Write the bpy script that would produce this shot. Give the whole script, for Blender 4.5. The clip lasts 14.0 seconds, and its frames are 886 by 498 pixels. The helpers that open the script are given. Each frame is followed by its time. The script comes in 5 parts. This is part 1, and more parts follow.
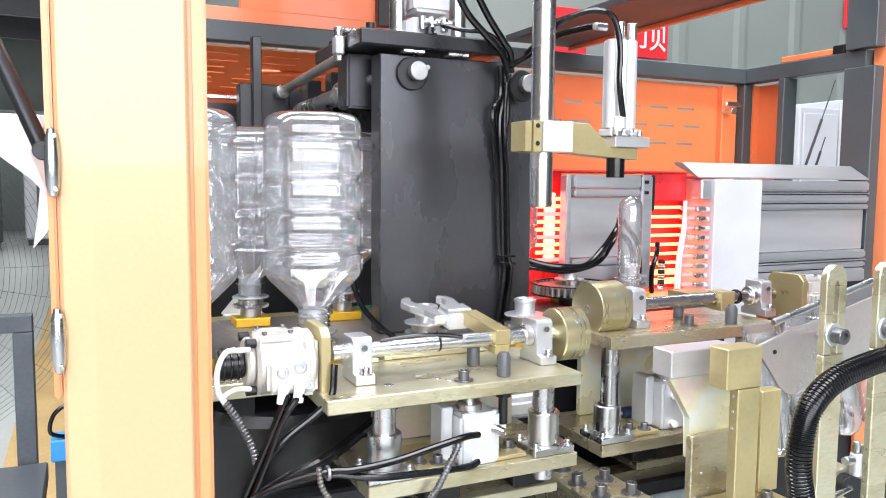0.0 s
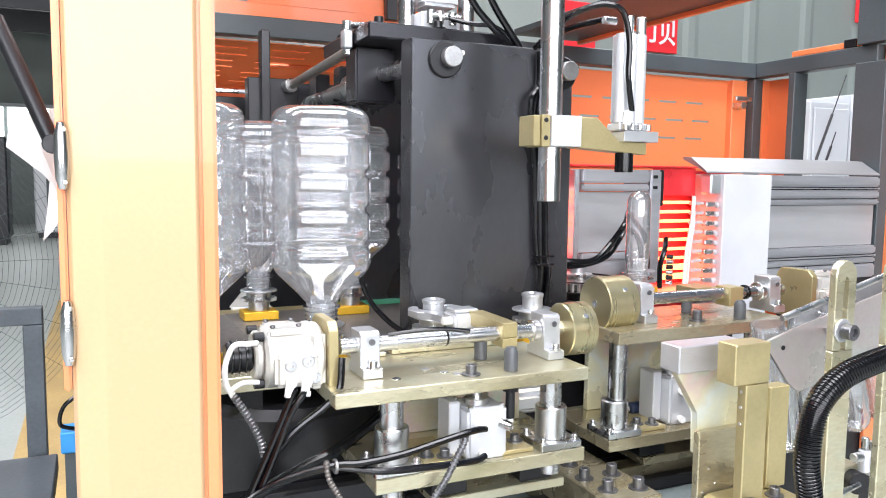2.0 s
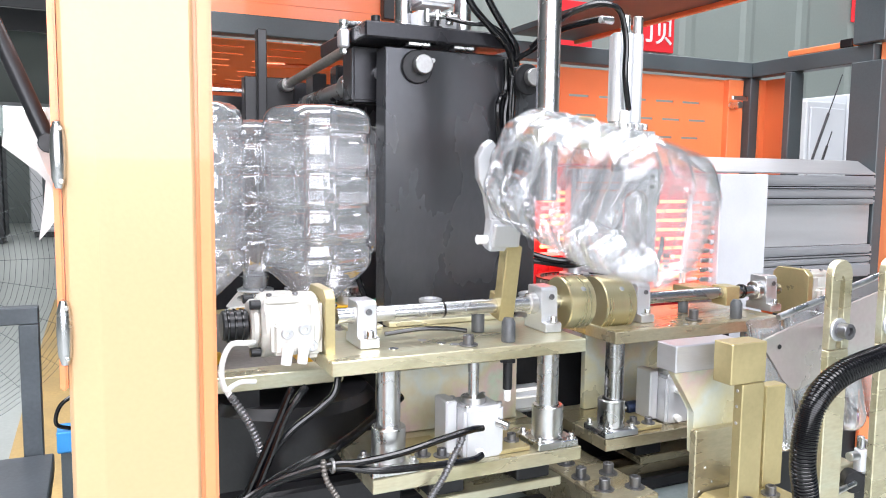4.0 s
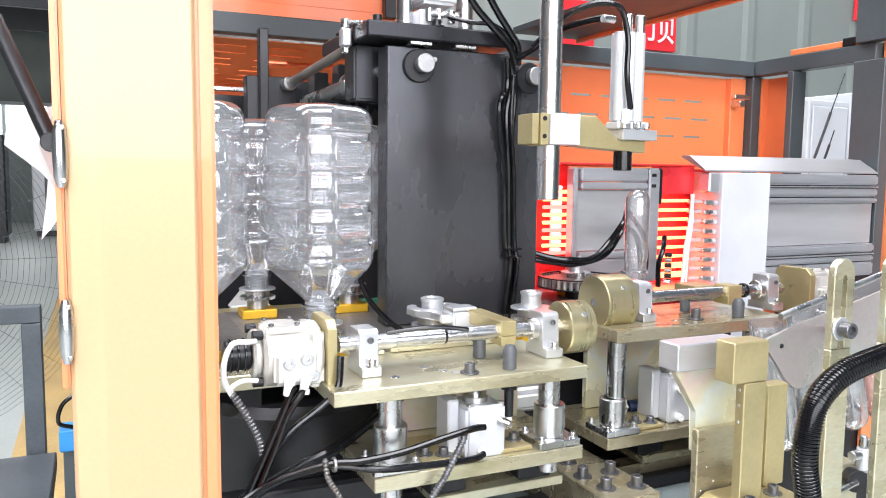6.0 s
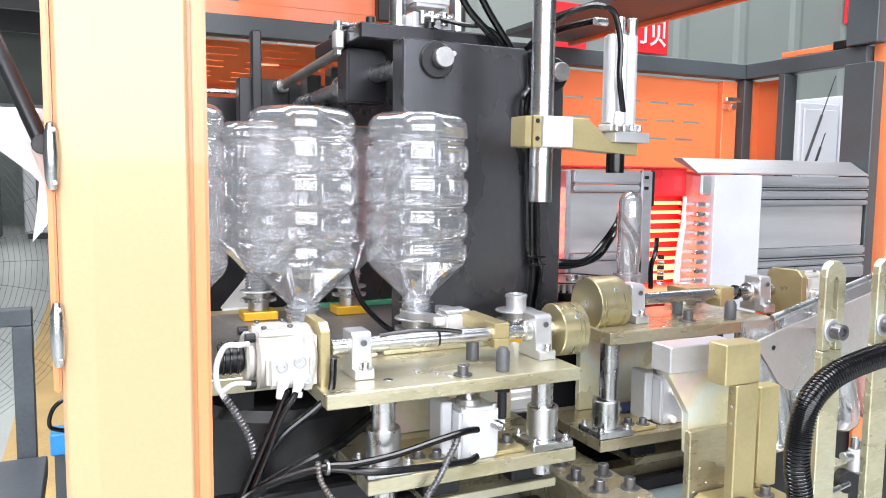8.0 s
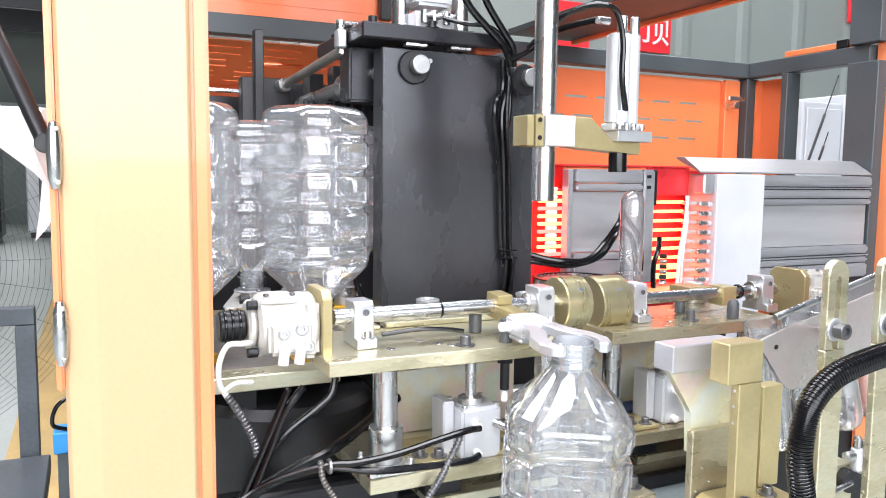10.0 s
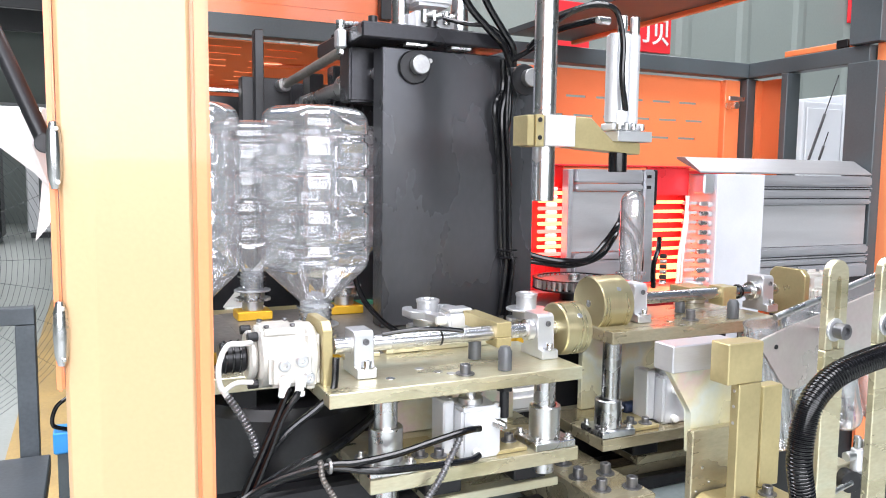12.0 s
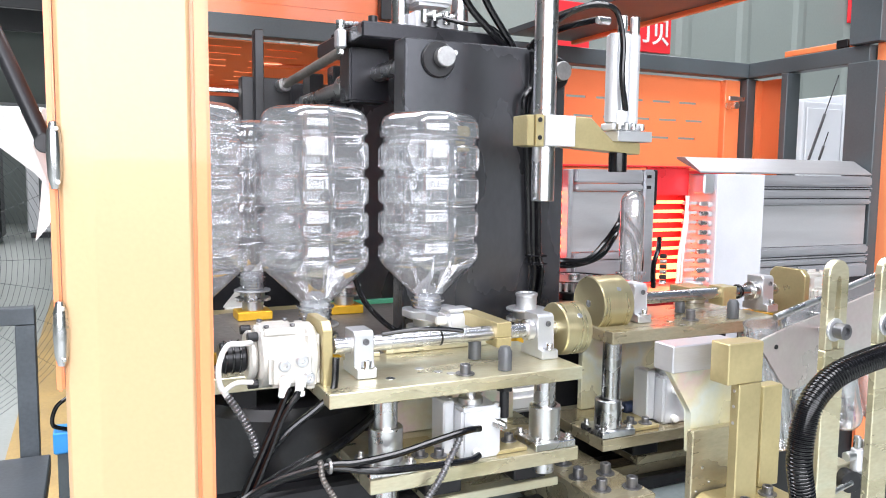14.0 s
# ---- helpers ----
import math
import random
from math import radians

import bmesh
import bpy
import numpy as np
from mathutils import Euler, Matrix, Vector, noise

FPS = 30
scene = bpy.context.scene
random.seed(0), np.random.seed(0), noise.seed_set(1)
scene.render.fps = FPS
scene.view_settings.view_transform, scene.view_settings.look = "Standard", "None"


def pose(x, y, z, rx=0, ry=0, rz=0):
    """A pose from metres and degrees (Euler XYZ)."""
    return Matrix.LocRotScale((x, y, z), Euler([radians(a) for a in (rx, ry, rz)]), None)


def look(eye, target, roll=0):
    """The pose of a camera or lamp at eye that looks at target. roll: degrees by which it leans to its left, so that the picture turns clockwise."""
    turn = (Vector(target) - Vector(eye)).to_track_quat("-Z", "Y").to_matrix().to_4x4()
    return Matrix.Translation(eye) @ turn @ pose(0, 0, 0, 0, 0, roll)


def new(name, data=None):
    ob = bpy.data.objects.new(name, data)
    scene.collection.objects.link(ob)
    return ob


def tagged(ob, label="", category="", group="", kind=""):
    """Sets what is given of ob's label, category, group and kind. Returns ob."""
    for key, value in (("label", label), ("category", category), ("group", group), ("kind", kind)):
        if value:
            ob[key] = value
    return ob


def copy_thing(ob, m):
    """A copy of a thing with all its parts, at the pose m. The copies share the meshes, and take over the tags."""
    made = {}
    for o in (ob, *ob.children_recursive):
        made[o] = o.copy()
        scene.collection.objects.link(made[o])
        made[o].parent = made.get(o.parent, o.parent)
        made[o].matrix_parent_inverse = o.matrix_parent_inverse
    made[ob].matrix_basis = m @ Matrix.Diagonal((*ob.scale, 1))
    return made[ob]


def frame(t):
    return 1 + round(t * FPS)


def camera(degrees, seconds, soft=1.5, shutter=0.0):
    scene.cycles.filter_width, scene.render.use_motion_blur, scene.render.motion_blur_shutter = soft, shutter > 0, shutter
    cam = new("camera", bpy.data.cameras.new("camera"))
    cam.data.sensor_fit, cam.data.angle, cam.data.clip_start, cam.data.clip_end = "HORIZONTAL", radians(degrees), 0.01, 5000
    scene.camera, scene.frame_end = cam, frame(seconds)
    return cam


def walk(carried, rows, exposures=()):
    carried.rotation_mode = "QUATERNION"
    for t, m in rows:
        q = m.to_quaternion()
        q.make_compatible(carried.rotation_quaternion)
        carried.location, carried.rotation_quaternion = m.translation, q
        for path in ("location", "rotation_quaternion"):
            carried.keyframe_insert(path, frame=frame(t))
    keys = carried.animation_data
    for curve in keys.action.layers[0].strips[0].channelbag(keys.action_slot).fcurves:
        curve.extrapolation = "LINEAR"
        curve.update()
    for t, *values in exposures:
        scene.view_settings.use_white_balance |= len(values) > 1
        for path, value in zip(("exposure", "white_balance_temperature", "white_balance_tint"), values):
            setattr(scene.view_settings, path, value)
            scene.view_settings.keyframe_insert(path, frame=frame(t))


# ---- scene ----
EYE = (0.0, 0.0, 1.45)
cam = camera(60.3, 14.0, soft=1.0, shutter=0.2)
walk(cam, [
    (0, pose(*EYE, 84.913, -0.509, -25.007)),
    (0.5, pose(*EYE, 84.805, -0.579, -24.761)),
    (1, pose(*EYE, 84.769, -0.583, -24.695)),
    (1.5, pose(*EYE, 84.611, -0.628, -24.631)),
    (2, pose(*EYE, 84.483, -0.641, -24.412)),
    (2.5, pose(*EYE, 84.438, -0.604, -24.569)),
    (3, pose(*EYE, 84.449, -0.650, -24.688)),
    (5.5, pose(*EYE, 84.375, -0.661, -24.530)),
    (6, pose(*EYE, 84.358, -0.649, -24.512)),
    (6.3, pose(*EYE, 84.440, -0.600, -24.660)),
    (6.4, pose(*EYE, 84.480, -0.380, -25.440)),
    (6.5, pose(*EYE, 84.625, -0.155, -26.139)),
    (6.6, pose(*EYE, 84.680, -0.450, -25.930)),
    (6.8, pose(*EYE, 84.660, -0.640, -25.740)),
    (7, pose(*EYE, 84.637, -0.659, -25.561)),
    (7.5, pose(*EYE, 84.575, -0.681, -25.263)),
    (8, pose(*EYE, 84.536, -0.656, -25.035)),
    (10.4, pose(*EYE, 84.464, -0.663, -24.860)),
    (14, pose(*EYE, 84.464, -0.663, -24.860)),
], exposures=[(0, 0.09), (14, 0.09)])

# ---------- world and light ----------
world = bpy.data.worlds.new("sky")
scene.world = world
world.use_nodes = True
_nt = world.node_tree
_sky = _nt.nodes.new("ShaderNodeTexSky")
_sky.sky_type, _sky.sun_disc = "NISHITA", False
_sky.sun_elevation, _sky.sun_rotation = radians(48), radians(200)
_nt.links.new(_sky.outputs[0], _nt.nodes["Background"].inputs[0])
_nt.nodes["Background"].inputs[1].default_value = 0.12


def opening_light(name, m, sx, sy, power, col=(1, 0.98, 0.95)):
    """Daylight that comes in through one opening of the hall."""
    d = bpy.data.lights.new(name, "AREA")
    d.shape, d.size, d.size_y, d.energy, d.color = "RECTANGLE", sx, sy, power, col
    ob = new(name, d)
    ob.matrix_world = m
    return ob


# windows behind the camera, roof lights above the aisle, the machine row and the far hall
opening_light("window_light", look((-1.0, -5.9, 3.2), (0.5, 1.0, 1.2)), 9.0, 3.4, 790, (0.925, 0.928, 1.0))
opening_light("roof_light_aisle", look((-2.5, -1.5, 6.9), (-2.5, -1.5, 0)), 10.0, 2.6, 1020, (0.955, 0.95, 1.0))
opening_light("roof_light_hall", look((-4.0, 14.0, 6.9), (-4.0, 14.0, 0)), 9.0, 2.2, 560, (0.98, 0.965, 1.0))
opening_light("roof_light_row", look((1.5, 4.2, 6.9), (1.5, 4.2, 0)), 12.0, 2.0, 950, (0.93, 0.94, 1.0))


# ---------- materials ----------
def mat(name, base, rough=0.5, metal=0.0, var=0.12, scale=8.0, bump=0.05, fine=120.0, stretch=None, rvar=0.12, tint=None, coat=0.0, more=()):
    m = bpy.data.materials.new(name)
    m.use_nodes = True
    nt = m.node_tree
    n, ln = nt.nodes, nt.links
    bs = n["Principled BSDF"]
    tc = n.new("ShaderNodeTexCoord")
    mp = n.new("ShaderNodeMapping")
    ln.new(tc.outputs["Object"], mp.inputs[0])
    if stretch:
        mp.inputs["Scale"].default_value = stretch
    big = n.new("ShaderNodeTexNoise")
    big.inputs["Scale"].default_value, big.inputs["Detail"].default_value = scale, 5
    sm = n.new("ShaderNodeTexNoise")
    sm.inputs["Scale"].default_value, sm.inputs["Detail"].default_value = fine, 3
    ln.new(mp.outputs[0], big.inputs[0])
    ln.new(mp.outputs[0], sm.inputs[0])
    ramp = n.new("ShaderNodeValToRGB")
    ramp.color_ramp.elements[0].position, ramp.color_ramp.elements[1].position = 0.3, 0.72
    dark = [c * (1 - var) for c in base]
    lite = tint or [min(1, c * (1 + var * 0.7)) for c in base]
    ramp.color_ramp.elements[0].color = (*dark, 1)
    ramp.color_ramp.elements[1].color = (*lite, 1)
    for at, col in more:
        ramp.color_ramp.elements.new(at).color = (*col, 1)
    ln.new(big.outputs[0], ramp.inputs[0])
    mix = n.new("ShaderNodeMix")
    mix.data_type, mix.blend_type = "RGBA", "OVERLAY"
    mix.inputs[0].default_value = min(0.6, var)
    ln.new(ramp.outputs[0], mix.inputs[6])
    ln.new(sm.outputs[0], mix.inputs[7])
    ln.new(mix.outputs[2], bs.inputs["Base Color"])
    mr = n.new("ShaderNodeMapRange")
    mr.inputs[3].default_value, mr.inputs[4].default_value = max(0.02, rough - rvar), min(1, rough + rvar)
    ln.new(big.outputs[0], mr.inputs[0])
    ln.new(mr.outputs[0], bs.inputs["Roughness"])
    bs.inputs["Metallic"].default_value = metal
    bs.inputs["Coat Weight"].default_value = coat
    if bump:
        bp = n.new("ShaderNodeBump")
        bp.inputs["Strength"].default_value, bp.inputs["Distance"].default_value = bump, 0.002
        ln.new(sm.outputs[0], bp.inputs["Height"])
        ln.new(bp.outputs[0], bs.inputs["Normal"])
    return m


def glow(name, col, strength):
    m = bpy.data.materials.new(name)
    m.use_nodes = True
    bs = m.node_tree.nodes["Principled BSDF"]
    bs.inputs["Base Color"].default_value = (*col, 1)
    bs.inputs["Emission Color"].default_value = (*col, 1)
    bs.inputs["Emission Strength"].default_value = strength
    return m


def clear_plastic(name, tint=(0.97, 0.98, 1.0), haze=0.10, rough=0.03, edge=3.0):
    """Thin blown plastic: mostly see-through with a glossy skin and a little haze."""
    m = bpy.data.materials.new(name)
    m.use_nodes = True
    n, ln = m.node_tree.nodes, m.node_tree.links
    n.remove(n["Principled BSDF"])
    out = n["Material Output"]
    tr = n.new("ShaderNodeBsdfTransparent")
    tr.inputs[0].default_value = (*tint, 1)
    gl = n.new("ShaderNodeBsdfGlossy")
    gl.inputs["Roughness"].default_value = rough
    df = n.new("ShaderNodeBsdfDiffuse")
    df.inputs[0].default_value = (0.85, 0.88, 0.92, 1)
    tl = n.new("ShaderNodeBsdfTranslucent")
    tl.inputs[0].default_value = (0.85, 0.88, 0.92, 1)
    add = n.new("ShaderNodeMixShader")
    ln.new(df.outputs[0], add.inputs[1])
    ln.new(tl.outputs[0], add.inputs[2])
    tc = n.new("ShaderNodeTexCoord")
    nz = n.new("ShaderNodeTexNoise")
    nz.inputs["Scale"].default_value, nz.inputs["Detail"].default_value = 9, 2
    ln.new(tc.outputs["Object"], nz.inputs[0])
    mr = n.new("ShaderNodeMapRange")
    mr.inputs[1].default_value, mr.inputs[2].default_value = 0.35, 0.7
    mr.inputs[3].default_value, mr.inputs[4].default_value = haze * 0.7, haze * 1.35
    ln.new(nz.outputs[0], mr.inputs[0])
    hz = n.new("ShaderNodeMixShader")
    ln.new(mr.outputs[0], hz.inputs[0])
    ln.new(tr.outputs[0], hz.inputs[1])
    ln.new(add.outputs[0], hz.inputs[2])
    lw = n.new("ShaderNodeLayerWeight")
    lw.inputs[0].default_value = 0.5
    pw = n.new("ShaderNodeMath")
    pw.operation = "POWER"
    pw.inputs[1].default_value = edge
    ln.new(lw.outputs["Facing"], pw.inputs[0])
    fr = n.new("ShaderNodeMapRange")
    fr.inputs[3].default_value, fr.inputs[4].default_value = 0.075, 0.95
    ln.new(pw.outputs[0], fr.inputs[0])
    bp = n.new("ShaderNodeBump")
    bp.inputs["Strength"].default_value, bp.inputs["Distance"].default_value = 0.05, 0.003
    ln.new(nz.outputs[0], bp.inputs["Height"])
    ln.new(bp.outputs[0], gl.inputs["Normal"])
    mx = n.new("ShaderNodeMixShader")
    ln.new(fr.outputs[0], mx.inputs[0])
    ln.new(hz.outputs[0], mx.inputs[1])
    ln.new(gl.outputs[0], mx.inputs[2])
    ln.new(mx.outputs[0], out.inputs[0])
    return m


M_ORANGE = mat("orange_enamel", (0.90, 0.232, 0.082), 0.38, 0, 0.08, 3, 0.06, 260, coat=0.2)
# paler copy of the orange enamel, strong window light put into its colour
M_ORANGE_LIT = mat("orange_enamel_lit_copy", (0.90, 0.28, 0.115), 0.34, 0, 0.06, 3, 0.05, 240, coat=0.3)
M_CREAM = mat("cream_enamel", (0.545, 0.36, 0.195), 0.35, 0, 0.04, 2, 0.05, 240, coat=0.25)
M_FRAME = mat("slate_grey_enamel", (0.060, 0.074, 0.081), 0.42, 0, 0.15, 5, 0.08, 220)
M_BLACK = mat("blued_tool_steel", (0.085, 0.087, 0.095), 0.27, 0.7, 0.14, 4, 0.02, 60, stretch=(1.6, 1.6, 0.8), rvar=0.20)
M_CAP = mat("black_oxide_plate", (0.026, 0.026, 0.031), 0.30, 0.4, 0.3, 8, 0.05, 160)
M_BOLT = mat("phosphated_screw_steel", (0.20, 0.20, 0.21), 0.35, 0.8, 0.2, 40, 0.05, 200)
M_DULL = mat("dull_turned_steel", (0.42, 0.42, 0.42), 0.4, 0.9, 0.2, 30, 0.05, 200)
M_STOP = mat("grey_urethane", (0.085, 0.09, 0.095), 0.4, 0, 0.15, 30, 0.04, 200)
M_RAIL = mat("drawn_aluminium_profile", (0.56, 0.56, 0.59), 0.32, 0.7, 0.10, 10, 0.05, 240, stretch=(0.4, 3, 6), rvar=0.10)
M_WEB = mat("brushed_aluminium_web", (0.50, 0.50, 0.51), 0.38, 0.5, 0.08, 7, 0.05, 220, stretch=(0.5, 4, 4), rvar=0.10)
M_SHEET = mat("brushed_grey_sheet", (0.36, 0.36, 0.365), 0.4, 0.5, 0.08, 8, 0.04, 200, stretch=(1, 8, 1))
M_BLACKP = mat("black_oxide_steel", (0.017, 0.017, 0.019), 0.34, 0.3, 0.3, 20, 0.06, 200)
M_CHROME = mat("ground_shaft_steel", (0.58, 0.58, 0.59), 0.27, 1.0, 0.06, 20, 0.02, 300, rvar=0.05)
M_ALU = mat("milled_aluminium", (0.66, 0.67, 0.69), 0.34, 0.75, 0.06, 18, 0.05, 300, rvar=0.08)
M_ALUW = mat("anodised_aluminium", (0.66, 0.67, 0.69), 0.42, 0.45, 0.05, 10, 0.04, 240, rvar=0.08)
M_STEEL = mat("bright_steel", (0.66, 0.66, 0.66), 0.28, 1.0, 0.1, 30, 0.05, 200)
M_ZINC = mat("yellow_zinc_plate", (0.57, 0.53, 0.34), 0.29, 0.72, 0.24, 11, 0.06, 150, tint=(0.62, 0.64, 0.50), stretch=(0.6, 2.0, 2.0), rvar=0.16, more=((0.5, (0.62, 0.57, 0.40)),))
M_BRONZE = mat("bronze_toned_zinc_plate", (0.54, 0.455, 0.285), 0.28, 0.70, 0.24, 12, 0.06, 150, tint=(0.52, 0.48, 0.34), stretch=(0.6, 2.0, 2.0), rvar=0.16)
M_ZINCG = mat("iridescent_zinc_sheet", (0.76, 0.70, 0.43), 0.30, 0.35, 0.12, 9, 0.04, 160, tint=(0.50, 0.68, 0.50), more=((0.42, (0.70, 0.68, 0.48)), (0.50, (0.66, 0.69, 0.62)), (0.58, (0.66, 0.60, 0.42)), (0.64, (0.68, 0.54, 0.50))))
M_CHEEK = mat("silvery_plated_sheet", (0.62, 0.60, 0.54), 0.30, 0.65, 0.10, 10, 0.04, 160, tint=(0.50, 0.56, 0.50), more=((0.5, (0.54, 0.47, 0.46)),))
M_BRASS = mat("turned_brass", (0.60, 0.53, 0.32), 0.30, 0.9, 0.05, 10, 0.02, 120, stretch=(14, 1, 1))
M_GOLD = mat("gold_anodised_aluminium", (0.50, 0.42, 0.22), 0.32, 0.6, 0.1, 14, 0.05, 200)
M_YELLOW = mat("yellow_anodised_block", (0.85, 0.50, 0.04), 0.35, 0.5, 0.1, 20, 0.04, 200)
M_RUBBER = mat("black_rubber_hose", (0.004, 0.004, 0.005), 0.18, 0, 0.25, 30, 0.05, 200)
M_WHITEP = mat("white_plastic", (0.82, 0.82, 0.80), 0.4, 0, 0.06, 14, 0.03, 200)
M_CASTW = mat("cast_cream_aluminium", (0.66, 0.645, 0.60), 0.36, 0.45, 0.10, 22, 0.12, 160)
M_PANEL = mat("white_oven_panel", (0.64, 0.65, 0.68), 0.4, 0.1, 0.06, 10, 0.04, 200)
M_CAB = mat("pale_grey_cabinet_paint", (0.50, 0.52, 0.55), 0.45, 0, 0.06, 4, 0.03, 200)
M_NECK = clear_plastic("thick_neck_plastic", (0.96, 0.97, 0.98), 0.32, 0.04, 1.0)
M_BLUE = mat("blue_plastic", (0.03, 0.26, 0.62), 0.45, 0, 0.1, 14, 0.03, 200)
M_CONC = mat("painted_concrete_floor", (0.37, 0.395, 0.37), 0.38, 0, 0.14, 0.7, 0.08, 40)
M_TAN = mat("ochre_floor_paint", (0.46, 0.31, 0.12), 0.45, 0, 0.2, 2.5, 0.08, 60)
M_HALL = mat("pale_green_sheet_cladding", (0.235, 0.268, 0.252), 0.5, 0, 0.06, 1.2, 0.03, 60)
M_ROOF = mat("roof_sheet", (0.34, 0.355, 0.36), 0.55, 0, 0.08, 1.0, 0.03, 60)
M_TRUSS = mat("dark_roof_steel", (0.035, 0.038, 0.042), 0.5, 0, 0.15, 3, 0.03, 60)
M_RED = mat("red_cloth_banner", (0.72, 0.02, 0.03), 0.6, 0, 0.06, 4, 0.03, 200)
M_WHITE = mat("white_paint", (0.70, 0.71, 0.73), 0.5, 0, 0.04, 4, 0.03, 200)
M_PAPER = mat("white_paper", (0.84, 0.82, 0.81), 0.7, 0, 0.04, 8, 0.05, 200)
M_BASE = mat("grey_green_machine_bed", (0.19, 0.225, 0.225), 0.45, 0, 0.2, 6, 0.08, 120)
M_DARK = mat("dark_turntable_steel", (0.20, 0.185, 0.17), 0.40, 0.4, 0.35, 11, 0.08, 120)
# red base colour that puts the lamps' glow into the oven sheets
M_REFL = mat("painted_red_lamp_glow", (0.80, 0.04, 0.05), 0.3, 0.2, 0.1, 10, 0.03, 120)
M_LAMP = glow("infrared_tube_hot", (1.0, 0.22, 0.08), 6.2)
M_LAMPR = glow("infrared_tube_red", (1.0, 0.06, 0.05), 9.0)
M_LAMPW = glow("infrared_lamp_end", (1.0, 0.40, 0.36), 1.5)
M_PET = clear_plastic("clear_blown_plastic", (0.985, 0.99, 1.0), 0.18, 0.015, 1.35)
M_PREF = clear_plastic("thick_clear_plastic", (0.98, 0.985, 0.99), 0.19, 0.03, 0.9)
M_WIN = glow("window_daylight", (0.93, 0.97, 1.0), 3.0)
M_PCB = mat("green_strip", (0.10, 0.42, 0.26), 0.5, 0, 0.1, 20, 0.03, 200)
M_STAND = mat("bare_grey_steel", (0.085, 0.098, 0.11), 0.4, 0.3, 0.25, 7, 0.08, 120)
M_NAVY = mat("navy_plastic", (0.01, 0.02, 0.06), 0.35, 0, 0.1, 20, 0.03, 200)
M_PURPLE = mat("violet_plastic", (0.12, 0.04, 0.5), 0.4, 0, 0.1, 20, 0.03, 200)


# ---------- mesh helpers ----------
def part(name, bm, material, parent=None, label="", smooth=False):
    me = bpy.data.meshes.new(name)
    bmesh.ops.recalc_face_normals(bm, faces=bm.faces)
    bm.to_mesh(me)
    bm.free()
    if smooth:
        me.shade_smooth()
        me.set_sharp_from_angle(angle=radians(35))
    me.materials.append(material)
    ob = new(name, me)
    if parent:
        ob.parent = parent
    if label:
        ob["label"] = label
    return ob


def thing(name, label, category, group="", at=(0, 0, 0), kind=""):
    ob = new(name)
    ob.empty_display_size = 0.02
    ob.location = at
    return tagged(ob, label, category, group, kind)


def box(x0, x1, y0, y1, z0, z1, bev=0.0015, bm=None, seg=1):
    t = bmesh.new()
    r = bmesh.ops.create_cube(t, size=1)
    for v in r["verts"]:
        v.co = Vector(((x0 + x1) / 2 + v.co.x * (x1 - x0), (y0 + y1) / 2 + v.co.y * (y1 - y0), (z0 + z1) / 2 + v.co.z * (z1 - z0)))
    if bev:
        b = min(bev, 0.3 * min(abs(x1 - x0), abs(y1 - y0), abs(z1 - z0)))
        bmesh.ops.bevel(t, geom=list(t.edges), offset=b, segments=seg, affect="EDGES")
    return merge(bm, t)


def merge(bm, t):
    if bm is None:
        return t
    me = bpy.data.meshes.new("tmp")
    t.to_mesh(me)
    t.free()
    bm.from_mesh(me)
    bpy.data.meshes.remove(me)
    return bm


def axis_frame(p0, p1):
    d = (Vector(p1) - Vector(p0)).normalized()
    return d.to_track_quat("Z", "Y").to_matrix()


def cyl(p0, p1, r, n=28, bev=0.0008, r1=None, bm=None, bore=0.0):
    """A cylinder with chamfered ends; bore makes it a bush."""
    p0, p1 = Vector(p0), Vector(p1)
    q = axis_frame(p0, p1)
    h = (p1 - p0).length
    r1 = r if r1 is None else r1
    b = min(bev, r * 0.3, h * 0.3)
    prof = [(max(bore, 0.0), 0), (r - b, 0), (r, b), (r1, h - b), (r1 - b, h), (max(bore, 0.0), h)]
    return lathe(prof, n, p0, q, bm, closed=bore > 0)


def lathe(prof, n=28, at=(0, 0, 0), q=None, bm=None, closed=False):
    t = bmesh.new()
    q = q or Matrix.Identity(3)
    rings = []
    for r, z in prof:
        if r < 1e-6:
            rings.append([t.verts.new(Vector(at) + q @ Vector((0, 0, z)))])
        else:
            rings.append([t.verts.new(Vector(at) + q @ Vector((r * math.cos(2 * math.pi * i / n), r * math.sin(2 * math.pi * i / n), z))) for i in range(n)])
    pairs = list(zip(rings, rings[1:])) + ([(rings[-1], rings[0])] if closed else [])
    for a, b in pairs:
        for i in range(n):
            j = (i + 1) % n
            vs = [a[i % len(a)], a[j % len(a)], b[j % len(b)], b[i % len(b)]]
            u = list(dict.fromkeys(vs))
            if len(u) > 2:
                t.faces.new(u)
    return merge(bm, t)


def prism(pts, axis, a, b, bev=0.001, bm=None):
    """A polygon, extruded along an axis from a to b. axis 'x': pts are (y, z); 'y': (x, z); 'z': (x, y)."""
    t = bmesh.new()

    def co(p, d):
        return {"x": (d, p[0], p[1]), "y": (p[0], d, p[1]), "z": (p[0], p[1], d)}[axis]
    lo = [t.verts.new(co(p, a)) for p in pts]
    hi = [t.verts.new(co(p, b)) for p in pts]
    t.faces.new(lo)
    t.faces.new(hi[::-1])
    for i in range(len(pts)):
        j = (i + 1) % len(pts)
        t.faces.new((lo[i], lo[j], hi[j], hi[i]))
    if bev:
        bmesh.ops.bevel(t, geom=list(t.edges), offset=bev, segments=1, affect="EDGES")
    return merge(bm, t)


